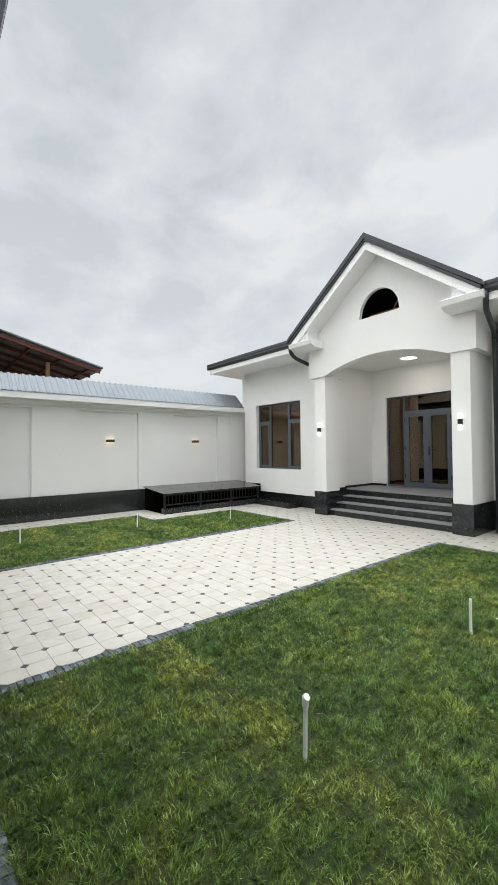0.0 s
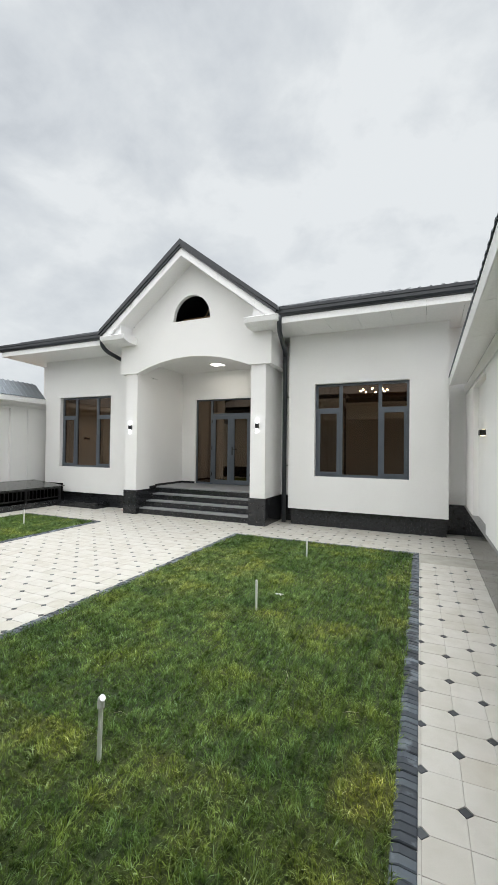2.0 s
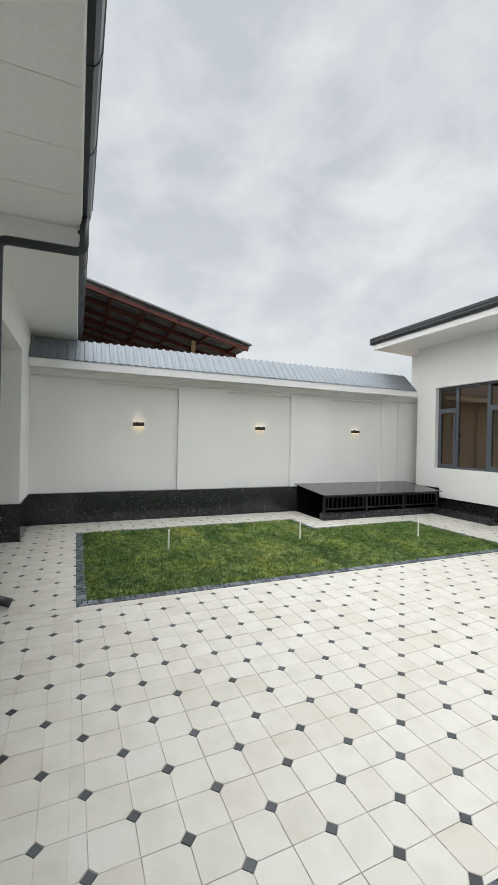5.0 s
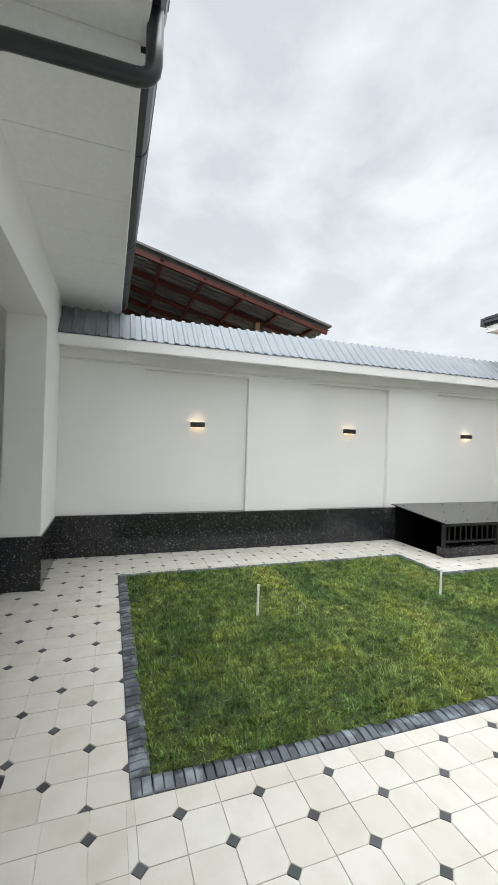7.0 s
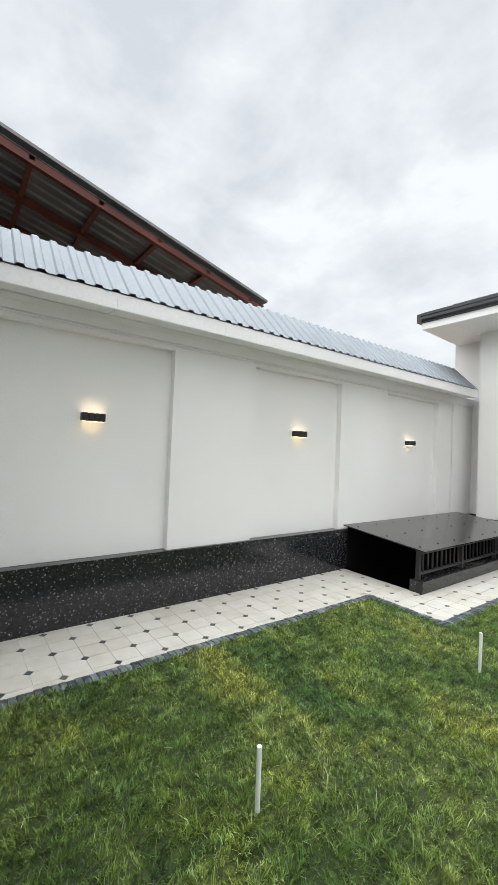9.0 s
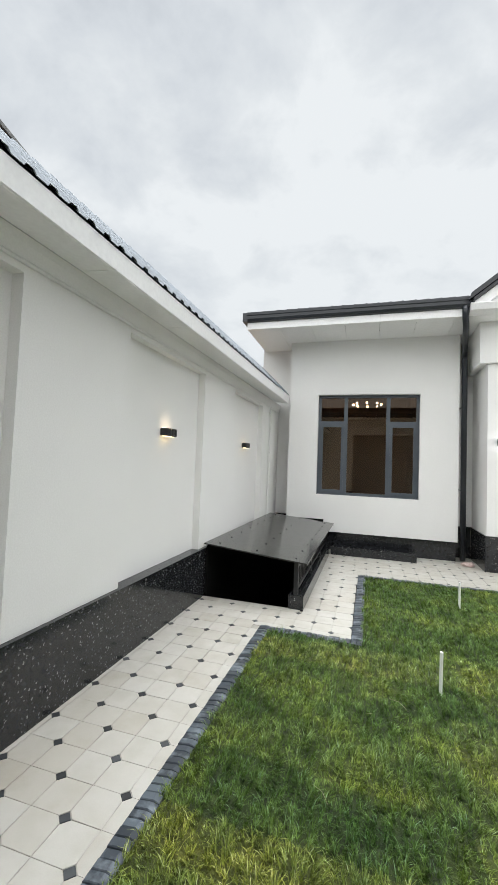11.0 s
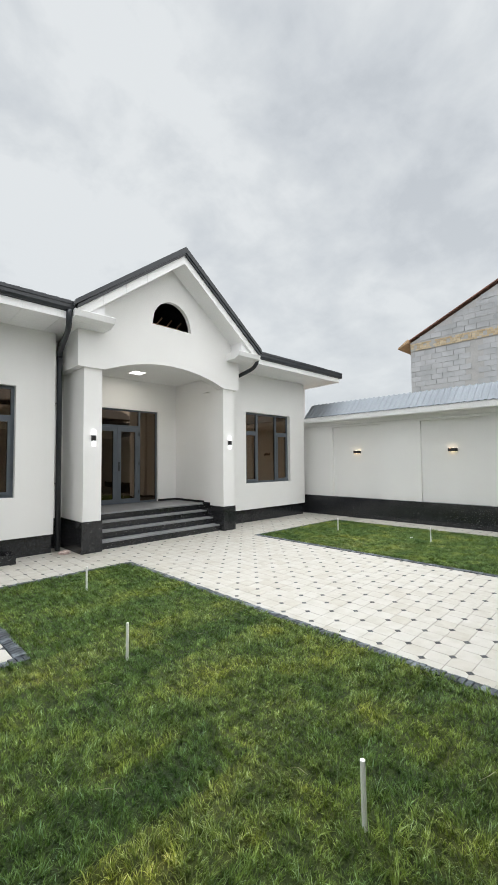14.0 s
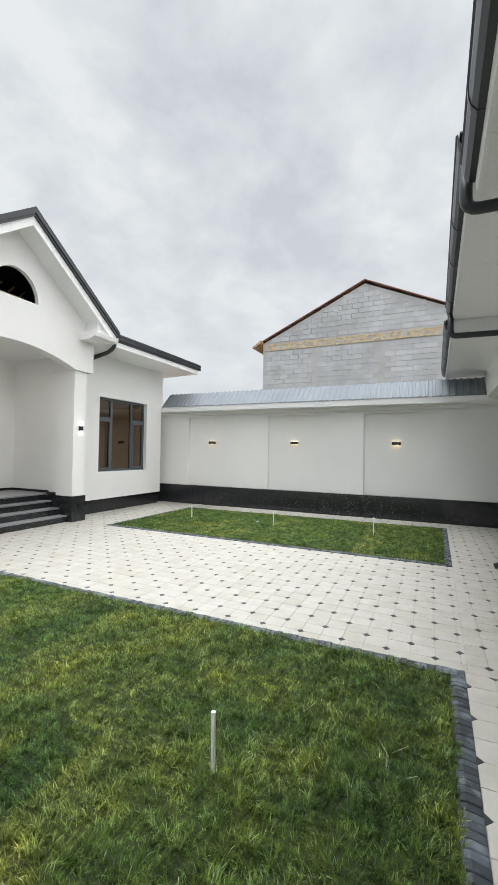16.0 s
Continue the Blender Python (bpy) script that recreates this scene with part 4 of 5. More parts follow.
# ---- the house opposite ----
hb = thing("house", "white stuccoed house with deep soffits and wide porch opening", "house")
OP, OP2 = (-4.65, 1.45), (1.76, WR - 0.001)
b = wall_x(bmesh.new(), WL + 0.001, WR - 0.001, BACK - 0.40, BACK, 0.6, 3.66, [(*OP, 0.6, 3.06), (*OP2, 0.6, 3.06)])
part("wall", b, M_STUCCO, hb, "white stucco wall")
part("wall_head", B(-1.95, 2.0, BACK - 0.40, BACK, 3.662, 3.9), M_STUCCO, hb)
b = bmesh.new()
box(b, WL + 0.036, OP[0] + 0.02, BACK - 0.42, BACK + 0.02, -0.1, 0.598)
box(b, OP[1] - 0.02, OP2[0] + 0.02, BACK - 0.42, BACK + 0.02, -0.1, 0.598)
pieces("plinth", b, M_GRAN, hb, "polished black granite plinth")
b = bmesh.new()
box(b, -6.2, 6.2, -11.6, -11.3, 0, 3.66)
box(b, -6.2, OP[0] - 0.4, -11.3, BACK - 0.4, 0, 3.66)
pieces("porch_wall", b, M_STUCCO, hb, "white stucco porch walls")
part("ceiling", B(-6.2, 6.2, -11.6, BACK - 0.4, 3.662, 3.75), M_STUCCO, hb)
part("floor", B(OP[0], WR - 0.04, -11.3, BACK - 0.42, -0.1, 0.3), M_TREADG, hb, "grey stone porch floor")
FZ, BZ = 3.65, 3.87


def back_eaves(x0, x1, z, yf):
    s = bmesh.new()
    x = x0
    while x < x1 - 0.01:
        e = min(x + 0.62, x1)
        box(s, x + 0.0025, e - 0.0025, BACK - 0.02, yf - 0.01, z, z + 0.02)
        x = e
    pieces("soffit_panel", s, M_SOFFIT, hb)
    f = bmesh.new()
    prism(f, [(yf - 0.03, z - 0.012), (yf, z - 0.012), (yf + 0.03, z + 0.17), (yf - 0.03, z + 0.17)], x0, x1, "x")
    part("fascia", f, M_SOFFIT, hb, "white sheet fascia")
    g = bmesh.new()
    prism(g, [(yf + 0.012, z + 0.06), (yf + 0.055, z + 0.062), (yf + 0.085, z + 0.10), (yf + 0.10, z + 0.16), (yf + 0.10, z + 0.215), (yf + 0.112, z + 0.225), (yf + 0.095, z + 0.235), (yf + 0.083, z + 0.17), (yf + 0.025, z + 0.12)], x0, x1, "x")
    for xj in (x0 + 1.1, (x0 + x1) / 2, x1 - 0.7):
        prism(g, [(yf + 0.02, z + 0.056), (yf + 0.058, z + 0.058), (yf + 0.09, z + 0.098), (yf + 0.106, z + 0.158), (yf + 0.106, z + 0.21), (yf + 0.03, z + 0.2)], xj, xj + 0.03, "x")
    part("gutter", g, M_GUTTER, hb, "anthracite half-round gutter")
    part("roof_edge", B(x0, x1, yf - 0.6, yf + 0.085, z + 0.236, z + 0.25), M_ROOF, hb)
    part("end_board", B(x0 + 0.001, x0 + 0.02, BACK - 0.02, yf, z + 0.021, z + 0.23), M_SOFFIT, hb)
    part("end_board", B(x1 - 0.02, x1 - 0.001, BACK - 0.02, yf, z + 0.021, z + 0.23), M_SOFFIT, hb)


back_eaves(-6.2, -1.92, FZ, -8.05)
back_eaves(-1.92, 1.96, BZ, -8.02)
back_eaves(1.96, 6.2, FZ, -8.00)
b = bmesh.new()
prism(b, [(-8.0, 4.1), (-12.5, 5.6), (-16, 4.1)], -6.3, 6.3, "x")
part("roof", b, M_ROOF, hb, "anthracite metal roof")
for s, x in ((-1, -1.80), (1, 1.80)):
    dp = thing("downpipe", "round anthracite downpipe with curved shoe on the cream paving", "downpipe", group="downpipes of the house opposite")
    b = bmesh.new()
    tube(b, bend([(x, -7.985, BZ + 0.07), (x, -7.985, FZ - 0.07), (x, -8.745, FZ - 0.09), (x, -8.75, 0.12), (x, -8.58, 0.05)], 0.09), 0.045, 14)
    part("pipe", b, M_GUTTER, dp, smooth=True)
    for z in (0.9, 2.6):
        b = bmesh.new()
        tube(b, [(x, -8.75, z), (x, -8.75, z + 0.02)], 0.05, 14)
        box(b, x - 0.006, x + 0.006, BACK, -8.79, z + 0.004, z + 0.016)
        part("clamp", b, M_GUTTER, dp)

# ---- basement stair cover ----
cov = thing("stair_cover", "dark polished sheet cover on black railing over basement stairs", "stair cover")
CX0, CX1, CY0, CY1 = -5.86, -4.56, -3.14, 0.34
b = bmesh.new()
vs = []
for x, z in ((CX0, 0.64), (CX1, 0.535)):
    for y in (CY0, CY1):
        vs.append((x, y, z))
prism(b, [(CX0, 0.655), (CX1, 0.535), (CX1, 0.55), (CX0, 0.67)], CY0, CY1, "y")
M_PLATE = worn("dark polished sheet", (0.05, 0.05, 0.048), (0.075, 0.074, 0.07), 1.2, 30, 0.17, 0.5, bstr=0.02)
part("cover_sheet", b, M_PLATE, cov, "dark glossy sheet, fastened with screws")
for row in (0.12, 0.5, 0.88):
    for k in range(8):
        x = CX0 + (CX1 - CX0) * row
        y = CY0 + 0.15 + k * 0.45
        z = 0.67 - 0.12 * row
        b = bmesh.new()
        bmesh.ops.create_cone(b, cap_ends=True, segments=10, radius1=0.014, radius2=0.009, depth=0.008, matrix=Matrix.Translation((x, y, z + 0.004)))
        part("screw", b, M_BLACK, cov)
b = bmesh.new()
box(b, -4.78, -4.60, -3.10, 0.40, -0.3, 0.155, bevel=0.004)
part("kerb", b, M_GRAN, cov, "black granite kerb round the stairwell")
b = bmesh.new()
box(b, -4.72, -4.68, -3.06, 0.3, 0.47, 0.51)
box(b, -4.72, -4.68, -3.06, 0.3, 0.21, 0.24)
for y in (-3.04, -1.9, -0.8, 0.28):
    box(b, -4.725, -4.675, y - 0.025, y + 0.025, 0.155, 0.54)
part("rail", b, M_BLACK, cov, "black steel rails and posts")
for k in range(28):
    y = -2.93 + k * 0.117
    part("baluster", B(-4.709, -4.691, y - 0.009, y + 0.009, 0.24, 0.47), M_BLACK, cov)
# stairwell faces and steps carry their deep shade as near-black colour
b = bmesh.new()
box(b, -5.84, -4.60, -3.05, 0.5, -1.6, -1.5)
box(b, -5.86, -4.78, 0.40, 0.5, -1.6, 0.6)
box(b, -4.78, -4.70, -3.05, 0.5, -1.5, -0.3)
box(b, -5.86, -5.84, -3.05, 0.5, -1.5, 0.62)
pieces("stairwell_wall", b, M_DARK, cov, "stairwell wall coloured near black for its shade")
for k in range(8):
    part("step", B(-5.84, -4.78, -3.05 + k * 0.27, -2.78 + k * 0.27, -1.5, -0.28 - k * 0.16), M_DARK, cov)

lw = thing("light_well", "low black granite light well kerb below the window", "light well")
b = bmesh.new()
box(b, -4.58, -3.05, 0.05, 0.17, -0.1, 0.15, bevel=0.004)
box(b, -3.17, -3.05, 0.172, 0.52, -0.1, 0.15, bevel=0.004)
part("kerb", b, M_GRAN, lw)
# shallow near-black sheet stands in for the shaded depth of the well
part("shaft_shade", B(-4.57, -3.18, 0.18, 0.52, -0.1, -0.06), M_DARK, lw)

# ---- neighbour's shed: rusty steel frame under a sheet roof ----
sh = thing("shed", "open shed with red oxide steel rafters and corrugated roof", "shed")
TX, TY, TZ, SL = -7.1, -3.85, 4.15, 0.255


def shed_z(y):
    return TZ + (TY - y) * SL


b = bmesh.new()
corrugated(b, 9.0, 10.0, -10.0 * SL, 0.2, 0.03)
m = Matrix.Translation((TX, TY - 10.0, shed_z(TY - 10.0))) @ Matrix(((-1, 0, 0, 0), (0, 1, 0, 0), (0, 0, 1, 0), (0, 0, 0, 1)))
placed(b, m)
o = part("roof_sheet", b, M_ZINC, sh, "corrugated sheet roof seen from below")
o.modifiers.new("thick", "SOLIDIFY").thickness = 0.006
b = bmesh.new()
prism(b, [(TY + 0.02, shed_z(TY) + 0.05), (TY - 10, shed_z(TY - 10) + 0.05), (TY - 10, shed_z(TY - 10) + 0.09), (TY + 0.02, shed_z(TY) + 0.09)], TX - 0.2, TX + 0.05, "x")
part("ridge_flashing", b, M_ZINC, sh, "grey verge flashing")
for k, dx in enumerate((0.0, 0.9, 1.8, 2.7, 3.6, 4.5)):
    b = bmesh.new()
    prism(b, [(TY - 0.05, shed_z(TY) - 0.01), (TY - 10, shed_z(TY - 10) - 0.01), (TY - 10, shed_z(TY - 10) - 0.13), (TY - 0.05, shed_z(TY) - 0.09)], TX - dx - 0.07, TX - dx, "x")
    part("rafter", b, M_RED, sh, "red oxide steel rafter")
for k in range(12):
    y = TY - 0.3 - k * 0.8
    part("purlin", B(TX - 6, TX, y - 0.03, y + 0.03, shed_z(y) - 0.07, shed_z(y) - 0.012), M_RED, sh, "red oxide steel purlin")
for y in (-5.15,):
    part("post", B(TX - 0.95, TX - 0.85, y - 0.05, y + 0.05, -0.2, shed_z(y) - 0.1), M_TIMBER, sh, "raw timber post")
    part("beam", B(TX - 0.92, TX - 0.86, y - 0.9, y + 2.2, 3.86, 3.93), M_TIMBER, sh, "raw timber rail")
# closing walls in near black: the shed's inner shade is in their colour
part("back_wall", B(TX - 9, TX - 8.7, -14, -3.0, -0.12, 6.5), M_DARK, sh, "rear shed wall coloured near black for the shade inside")
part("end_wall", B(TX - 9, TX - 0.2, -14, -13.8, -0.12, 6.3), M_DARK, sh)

# ---- neighbour's blockwork house beyond the east wall ----
bh = thing("house", "unfinished grey blockwork house with yellow brick band and rusty gable", "house")
BX, BYL, BYR, BZT, AY, AZ = 10.5, -1.05, -9.6, 6.44, -5.27, 8.40
SLB = (AZ - BZT) / (BYL - AY)
b = bmesh.new()
prism(b, [(BYL, -0.2), (BYR, -0.2), (BYR, BZT - 0.1), (AY, AZ - 0.12), (BYL, BZT - 0.1)], BX + 0.02, BX + 8, "x")
part("wall", b, M_CEMENT, bh, "smeared mortar behind the blocks")
b = bmesh.new()
rng = random.Random(7)
BH, BLW = 0.198, 0.40
row = 0
z = 2.6
while z < AZ:
    off = (row % 2) * BLW / 2 + rng.uniform(-0.04, 0.04)
    y = BYR + off - BLW
    while y < BYL:
        y0, y1 = max(BYR, y + 0.006), min(BYL, y + BLW - 0.006)
        zt = z + BH - 0.012
        lim = AZ - 0.14 - abs((y0 + y1) / 2 - AY) * SLB
        band = 6.0 < z + BH / 2 < 6.3
        col = any(abs((y0 + y1) / 2 - c) < 0.22 for c in (-3.35, -5.9, -8.4)) and z < 6.0
        if y1 - y0 > 0.05 and zt < lim and not band and not col:
            d = rng.uniform(-0.012, -0.002)
            box(b, BX - d, BX + 0.05, y0, y1, z, zt)
        y += BLW
    z += BH
    row += 1
tagged(part("block", b, M_BLOCK, bh, "grey aerated concrete blocks"), kind="stuff")
b = bmesh.new()
for r in range(4):
    y = BYR + (0.06 if r in (0, 3) else 0.0)
    while y < BYL - 0.05:
        z0 = 6.0 + r * 0.073
        hole_ = r in (1, 2) and (y + 30.06) % 0.61 < 0.11
        if not hole_:
            box(b, BX - rng.uniform(0.0, 0.02), BX + 0.05, y, min(y + 0.115, BYL), z0, z0 + 0.066)
        y += 0.122
b2 = bmesh.new()
box(b2, BX - 0.002, BX + 0.03, BYR, BYL, 5.995, 6.295)
part("band_bed", b2, M_CEMENT, bh, "mortar behind the bricks")
tagged(part("brick_band", b, M_BRICK, bh, "yellow brick band"), kind="stuff")
b = bmesh.new()
for sgn, ye in ((1, BYL + 0.45), (-1, BYR - 0.45)):
    zz = AZ - abs(ye - AY) * SLB
    prism(b, [(AY, AZ), (ye, zz), (ye, zz + 0.03), (AY, AZ + 0.03)], BX - 0.06, BX + 8.2, "x")
part("roof", b, M_RUST, bh, "rusty sheet roof edge")
b = bmesh.new()
prism(b, [(BYL + 0.02, BZT - 0.12), (BYL + 0.42, BZT - 0.30), (BYL + 0.42, BZT - 0.26), (BYL + 0.02, BZT + 0.02)], BX - 0.2, BX + 8, "x")
part("eaves_board", b, M_TIMBER, bh, "brown timber eaves")


M_STUB = worn("white irrigation plastic", (0.88, 0.88, 0.86), (0.92, 0.92, 0.9), 3, 60, 0.4)
# ---- sprinkler stakes and little things on the lawns ----
for i, (x, y, lean) in enumerate(((3.55, -6.60, 2), (3.525, -4.36, 0), (3.45, -2.16, 1), (-3.34, -6.72, -1), (-3.34, -4.44, 1), (-2.80, -2.28, 0))):
    s = thing("irrigation_stub", "short upright white plastic irrigation pipe standing in the lawn", "pipe", loc=(x, y, 0), group="irrigation pipes in the lawns")
    b = bmesh.new()
    tube(b, [(0, 0, -0.02), (0.004 * lean, 0.002, 0.32)], 0.0125, 12)
    part("pipe", b, M_STUB, s)
    if i == 0:
        b = bmesh.new()
        tube(b, [(0.004 * lean, 0, 0.30), (0.004 * lean + 0.002, 0, 0.345), (0.02, 0, 0.355)], 0.019, 12)
        part("cap", b, M_WHITE, s, "white taped cap")

cut = thing("pipe_offcut", "small white plastic pipe fitting lying on the grass", "pipe fitting", loc=(3.62, -3.90, 0.035))
b = bmesh.new()
tube(b, [(-0.045, 0, 0), (0.045, 0.01, 0.004)], 0.007, 10)
tube(b, [(0.015, 0, 0.002), (0.025, -0.035, 0.006)], 0.006, 10)
part("fitting", b, M_WHITE, cut)

bag = thing("plastic_bag", "crumpled pinkish plastic bag at the foot of the portico", "bag", loc=(XC - 2.16, 0.20, 0.0))
b = bmesh.new()
bmesh.ops.create_icosphere(b, subdivisions=3, radius=0.09)
for v in b.verts:
    n = noise.noise(v.co * 22) * 0.03
    v.co = Vector((v.co.x * 1.25, v.co.y * 0.8, max(0.0, v.co.z * 0.45 + 0.03))) + v.co.normalized() * n
    v.co.z = max(0.0, v.co.z)
part("bag", b, worn("pinkish film", (0.5, 0.36, 0.33), (0.6, 0.5, 0.46), 20, 90, 0.4), bag)

# ---- turf ----
def inside(poly, x, y):
    """Which of the points lie in the polygon."""
    r = np.zeros(len(x), bool)
    n = len(poly)
    for i in range(n):
        (x0, y0), (x1, y1) = poly[i], poly[(i + 1) % n]
        if y0 == y1:
            continue
        c = (y0 > y) != (y1 > y)
        r ^= c & (x < (x1 - x0) * (y - y0) / (y1 - y0) + x0)
    return r


def shrink(poly, d):
    """Moves the sides of a right-angled polygon, given anticlockwise, inwards."""
    n = len(poly)
    out = []
    for i in range(n):
        (ax, ay), (bx_, by_), (cx, cy) = poly[i - 1], poly[i], poly[(i + 1) % n]
        u, v = Vector((bx_ - ax, by_ - ay)).normalized(), Vector((cx - bx_, cy - by_)).normalized()
        out.append((bx_ + d * (-u.y - v.y), by_ + d * (u.x + v.x)))
    return out


def blades(poly, density, seed):
    rg = np.random.default_rng(seed)
    px, py = [p[0] for p in poly], [p[1] for p in poly]
    n = int((max(px) - min(px)) * (max(py) - min(py)) * density)
    x, y = rg.uniform(min(px), max(px), n), rg.uniform(min(py), max(py), n)
    # tufts: pull a part of the blades together
    cx, cy = np.round(x / 0.042) * 0.042, np.round(y / 0.042) * 0.042
    jx = np.sin(cx * 517.3 + cy * 311.7) * 0.014
    jy = np.cos(cx * 271.9 - cy * 433.1) * 0.014
    pull = rg.uniform(0, 0.9, n)
    x, y = x + (cx + jx - x) * pull, y + (cy + jy - y) * pull
    k = inside(poly, x, y)
    x, y = x[k], y[k]
    n = len(x)
    patch = 0.5 + 0.5 * np.sin(x * 3.1 + np.sin(y * 2.3) * 1.7) * np.cos(y * 3.7 + np.sin(x * 2.9) * 1.3)
    lump = np.sin(x * 61 + 2.1 * np.sin(y * 37)) * np.sin(y * 57 + 1.9 * np.sin(x * 41 + 1.3)) + 0.6 * np.sin(x * 23 + y * 17 + 2 * np.sin(y * 11 - x * 7))
    h = rg.uniform(0.014, 0.040, n) * (0.8 + 0.5 * patch) * np.clip(0.9 + 0.42 * lump, 0.4, 1.6)
    clump = np.sin(np.round(x / 0.07) * 12.99 + np.round(y / 0.07) * 78.23) * 43758.5
    a = (clump - np.floor(clump)) * 2 * np.pi + rg.normal(0, 1.1, n)
    flow = np.sin(np.floor(y / 0.42) * 2.4) * 1.2
    lx = h * (0.88 * np.cos(a) + 0.12 * np.cos(flow))
    ly = h * (0.88 * np.sin(a) + 0.12 * np.sin(flow))
    lean = rg.uniform(0.4, 1.7, n)
    lx, ly = lx * lean, ly * lean
    w = rg.uniform(0.0012, 0.0025, n)
    wx, wy = -np.sin(a) * w, np.cos(a) * w
    g = rg.uniform(-0.004, 0.002, n)
    v = np.empty((n, 5, 3), np.float32)
    v[:, 0] = np.stack([x - wx, y - wy, g], 1)
    v[:, 1] = np.stack([x + wx, y + wy, g], 1)
    v[:, 2] = np.stack([x + lx * 0.4 + wx * 0.8, y + ly * 0.4 + wy * 0.8, h * 0.66], 1)
    v[:, 3] = np.stack([x + lx * 0.4 - wx * 0.8, y + ly * 0.4 - wy * 0.8, h * 0.66], 1)
    v[:, 4] = np.stack([x + lx, y + ly, h], 1)
    i0 = np.arange(n)[:, None] * 5
    quads = (i0 + [0, 1, 2, 3]).ravel()
    tris = (i0 + [3, 2, 4]).ravel()
    me = bpy.data.meshes.new("grass")
    me.vertices.add(n * 5)
    me.vertices.foreach_set("co", v.ravel())
    me.loops.add(n * 7)
    me.loops.foreach_set("vertex_index", np.concatenate([quads, tris]).astype(np.int32))
    me.polygons.add(n * 2)
    starts = np.concatenate([np.arange(n) * 4, n * 4 + np.arange(n) * 3]).astype(np.int32)
    me.polygons.foreach_set("loop_start", starts)
    me.update(calc_edges=True)
    me.validate()
    return me


for poly, label, seed in ((LAWN_A, "close-laid green turf beside the stair cover", 3), (LAWN_B, "close-laid green turf on the far side of the path", 4)):
    inner = shrink(poly, EDGE_W)
    b = bmesh.new()
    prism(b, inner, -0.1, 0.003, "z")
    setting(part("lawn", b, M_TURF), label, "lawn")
    wider = shrink(poly, EDGE_W - 0.02)
    tagged(mesh_part("grass", blades(wider, GRASS_DENSITY, seed), M_GRASS), "short green grass with yellowish patches", "grass", kind="stuff")
    # a few long dry stalks
    rg = random.Random(seed)
    b = bmesh.new()
    for k in range(26):
        x, y = rg.uniform(inner[0][0] + 0.1, inner[1][0] - 0.1), rg.uniform(-7.8, -4.0)
        a = rg.uniform(0, 6.28)
        l = rg.uniform(0.05, 0.14)
        tube(b, [(x, y, 0.0), (x + l * 0.5 * math.cos(a), y + l * 0.5 * math.sin(a), l * 0.35), (x + l * math.cos(a + 0.3), y + l * math.sin(a + 0.3), l * 0.5)], 0.0011, 3)
    tagged(part("dry_stalk", b, worn("dry straw", (0.5, 0.45, 0.3), (0.6, 0.55, 0.4), 4)), "dry grass stalks", "grass", kind="stuff")

# ---- paving ----
bed = bmesh.new()
for x0, x1, y0, y1 in ((-6.6, -4.90, -13.2, -3.12), (-4.90, -1.66, -13.2, -7.95), (-4.60, -4.08, -3.75, 0.56), (-4.90, -4.60, -3.75, -3.12), (-4.08, -1.66, -1.30, 0.56), (-1.66, 1.71, -13.2, 6.6), (1.71, 4.98, -13.2, -7.97), (1.71, 4.98, -1.08, 6.6), (4.98, 6.6, -13.2, 6.6), (-6.6, -1.66, 0.56, 6.6)):
    box(bed, x0, x1, y0, y1, -0.4, -0.006)
pave = setting(part("pavement", bed, M_MORTAR), "yard paved in cream clipped-corner pavers with small black inserts", "pavement")

P = 0.1955
rgp = random.Random(11)
CUT = 0.0355
GAP = 0.0011
TT = 0.03


def paver_mesh(which):
    """A square paver with two opposite corners clipped: 0 for the low-low and high-high corners, 1 for the others."""
    h, c, v = P / 2 - GAP, CUT, 0.0016
    def ring(e, z):
        g, k = h - e, c
        if which == 0:
            return [(-g + k, -g, z), (g, -g, z), (g, g - k, z), (g - k, g, z), (-g, g, z), (-g, -g + k, z)]
        return [(-g, -g, z), (g - k, -g, z), (g, -g + k, z), (g, g, z), (-g + k, g, z), (-g, g - k, z)]
    lo, mi, hi = ring(0, -TT), ring(0, -v), ring(v, 0)
    return lo + mi + hi, 6


def insert_mesh():
    r, v = CUT * 0.93, 0.002
    def ring(e, z):
        g = r - e
        return [(g, 0, z), (0, g, z), (-g, 0, z), (0, -g, z)]
    return ring(0, -TT) + ring(0, -v - 0.001) + ring(v, -0.001), 4


def ring_faces(n, o=0):
    f = []
    for lv in (0, 1):
        for i in range(n):
            j = (i + 1) % n
            f.append((o + lv * n + i, o + lv * n + j, o + lv * n + n + j, o + lv * n + n + i))
    f.append(tuple(o + 2 * n + i for i in range(n)))
    return f


def clipbox(x, y, h):
    """The rectangle a paver at (x, y) must lie in is tested by its centre and half size; returns how much of it stays."""
    x0, x1, y0, y1 = x - h, x + h, y - h, y + h
    return x0, x1, y0, y1


BLOCKED = [(-4.95, -1.61, -8.0, -3.70), (-4.03, -1.61, -3.70, -1.25), (1.66, 5.07, -8.02, -1.03),
           (-6.5, -4.60, -3.08, 1.2), (-4.60, -3.05, 0.05, 1.2), (-6.5, XC - 1.96, 0.53, 1.2), (XC + 1.96, 6.5, 0.53, 1.2),
           (XC - 1.965, XC - 1.56, -0.095, 1.2), (XC + 1.56, XC + 1.965, -0.095, 1.2), (XC - 1.56, XC + 1.56, 0.05, 1.2), (-7, WL + 0.035, -20, 2), (WR - 0.035, 7, -20, 2),
           (-6.5, OP[0] + 0.02, -20, BACK + 0.02), (OP[1] - 0.02, OP2[0] + 0.02, -20, BACK + 0.02), (OP[0], 6.5, -20, BACK - 0.42)]


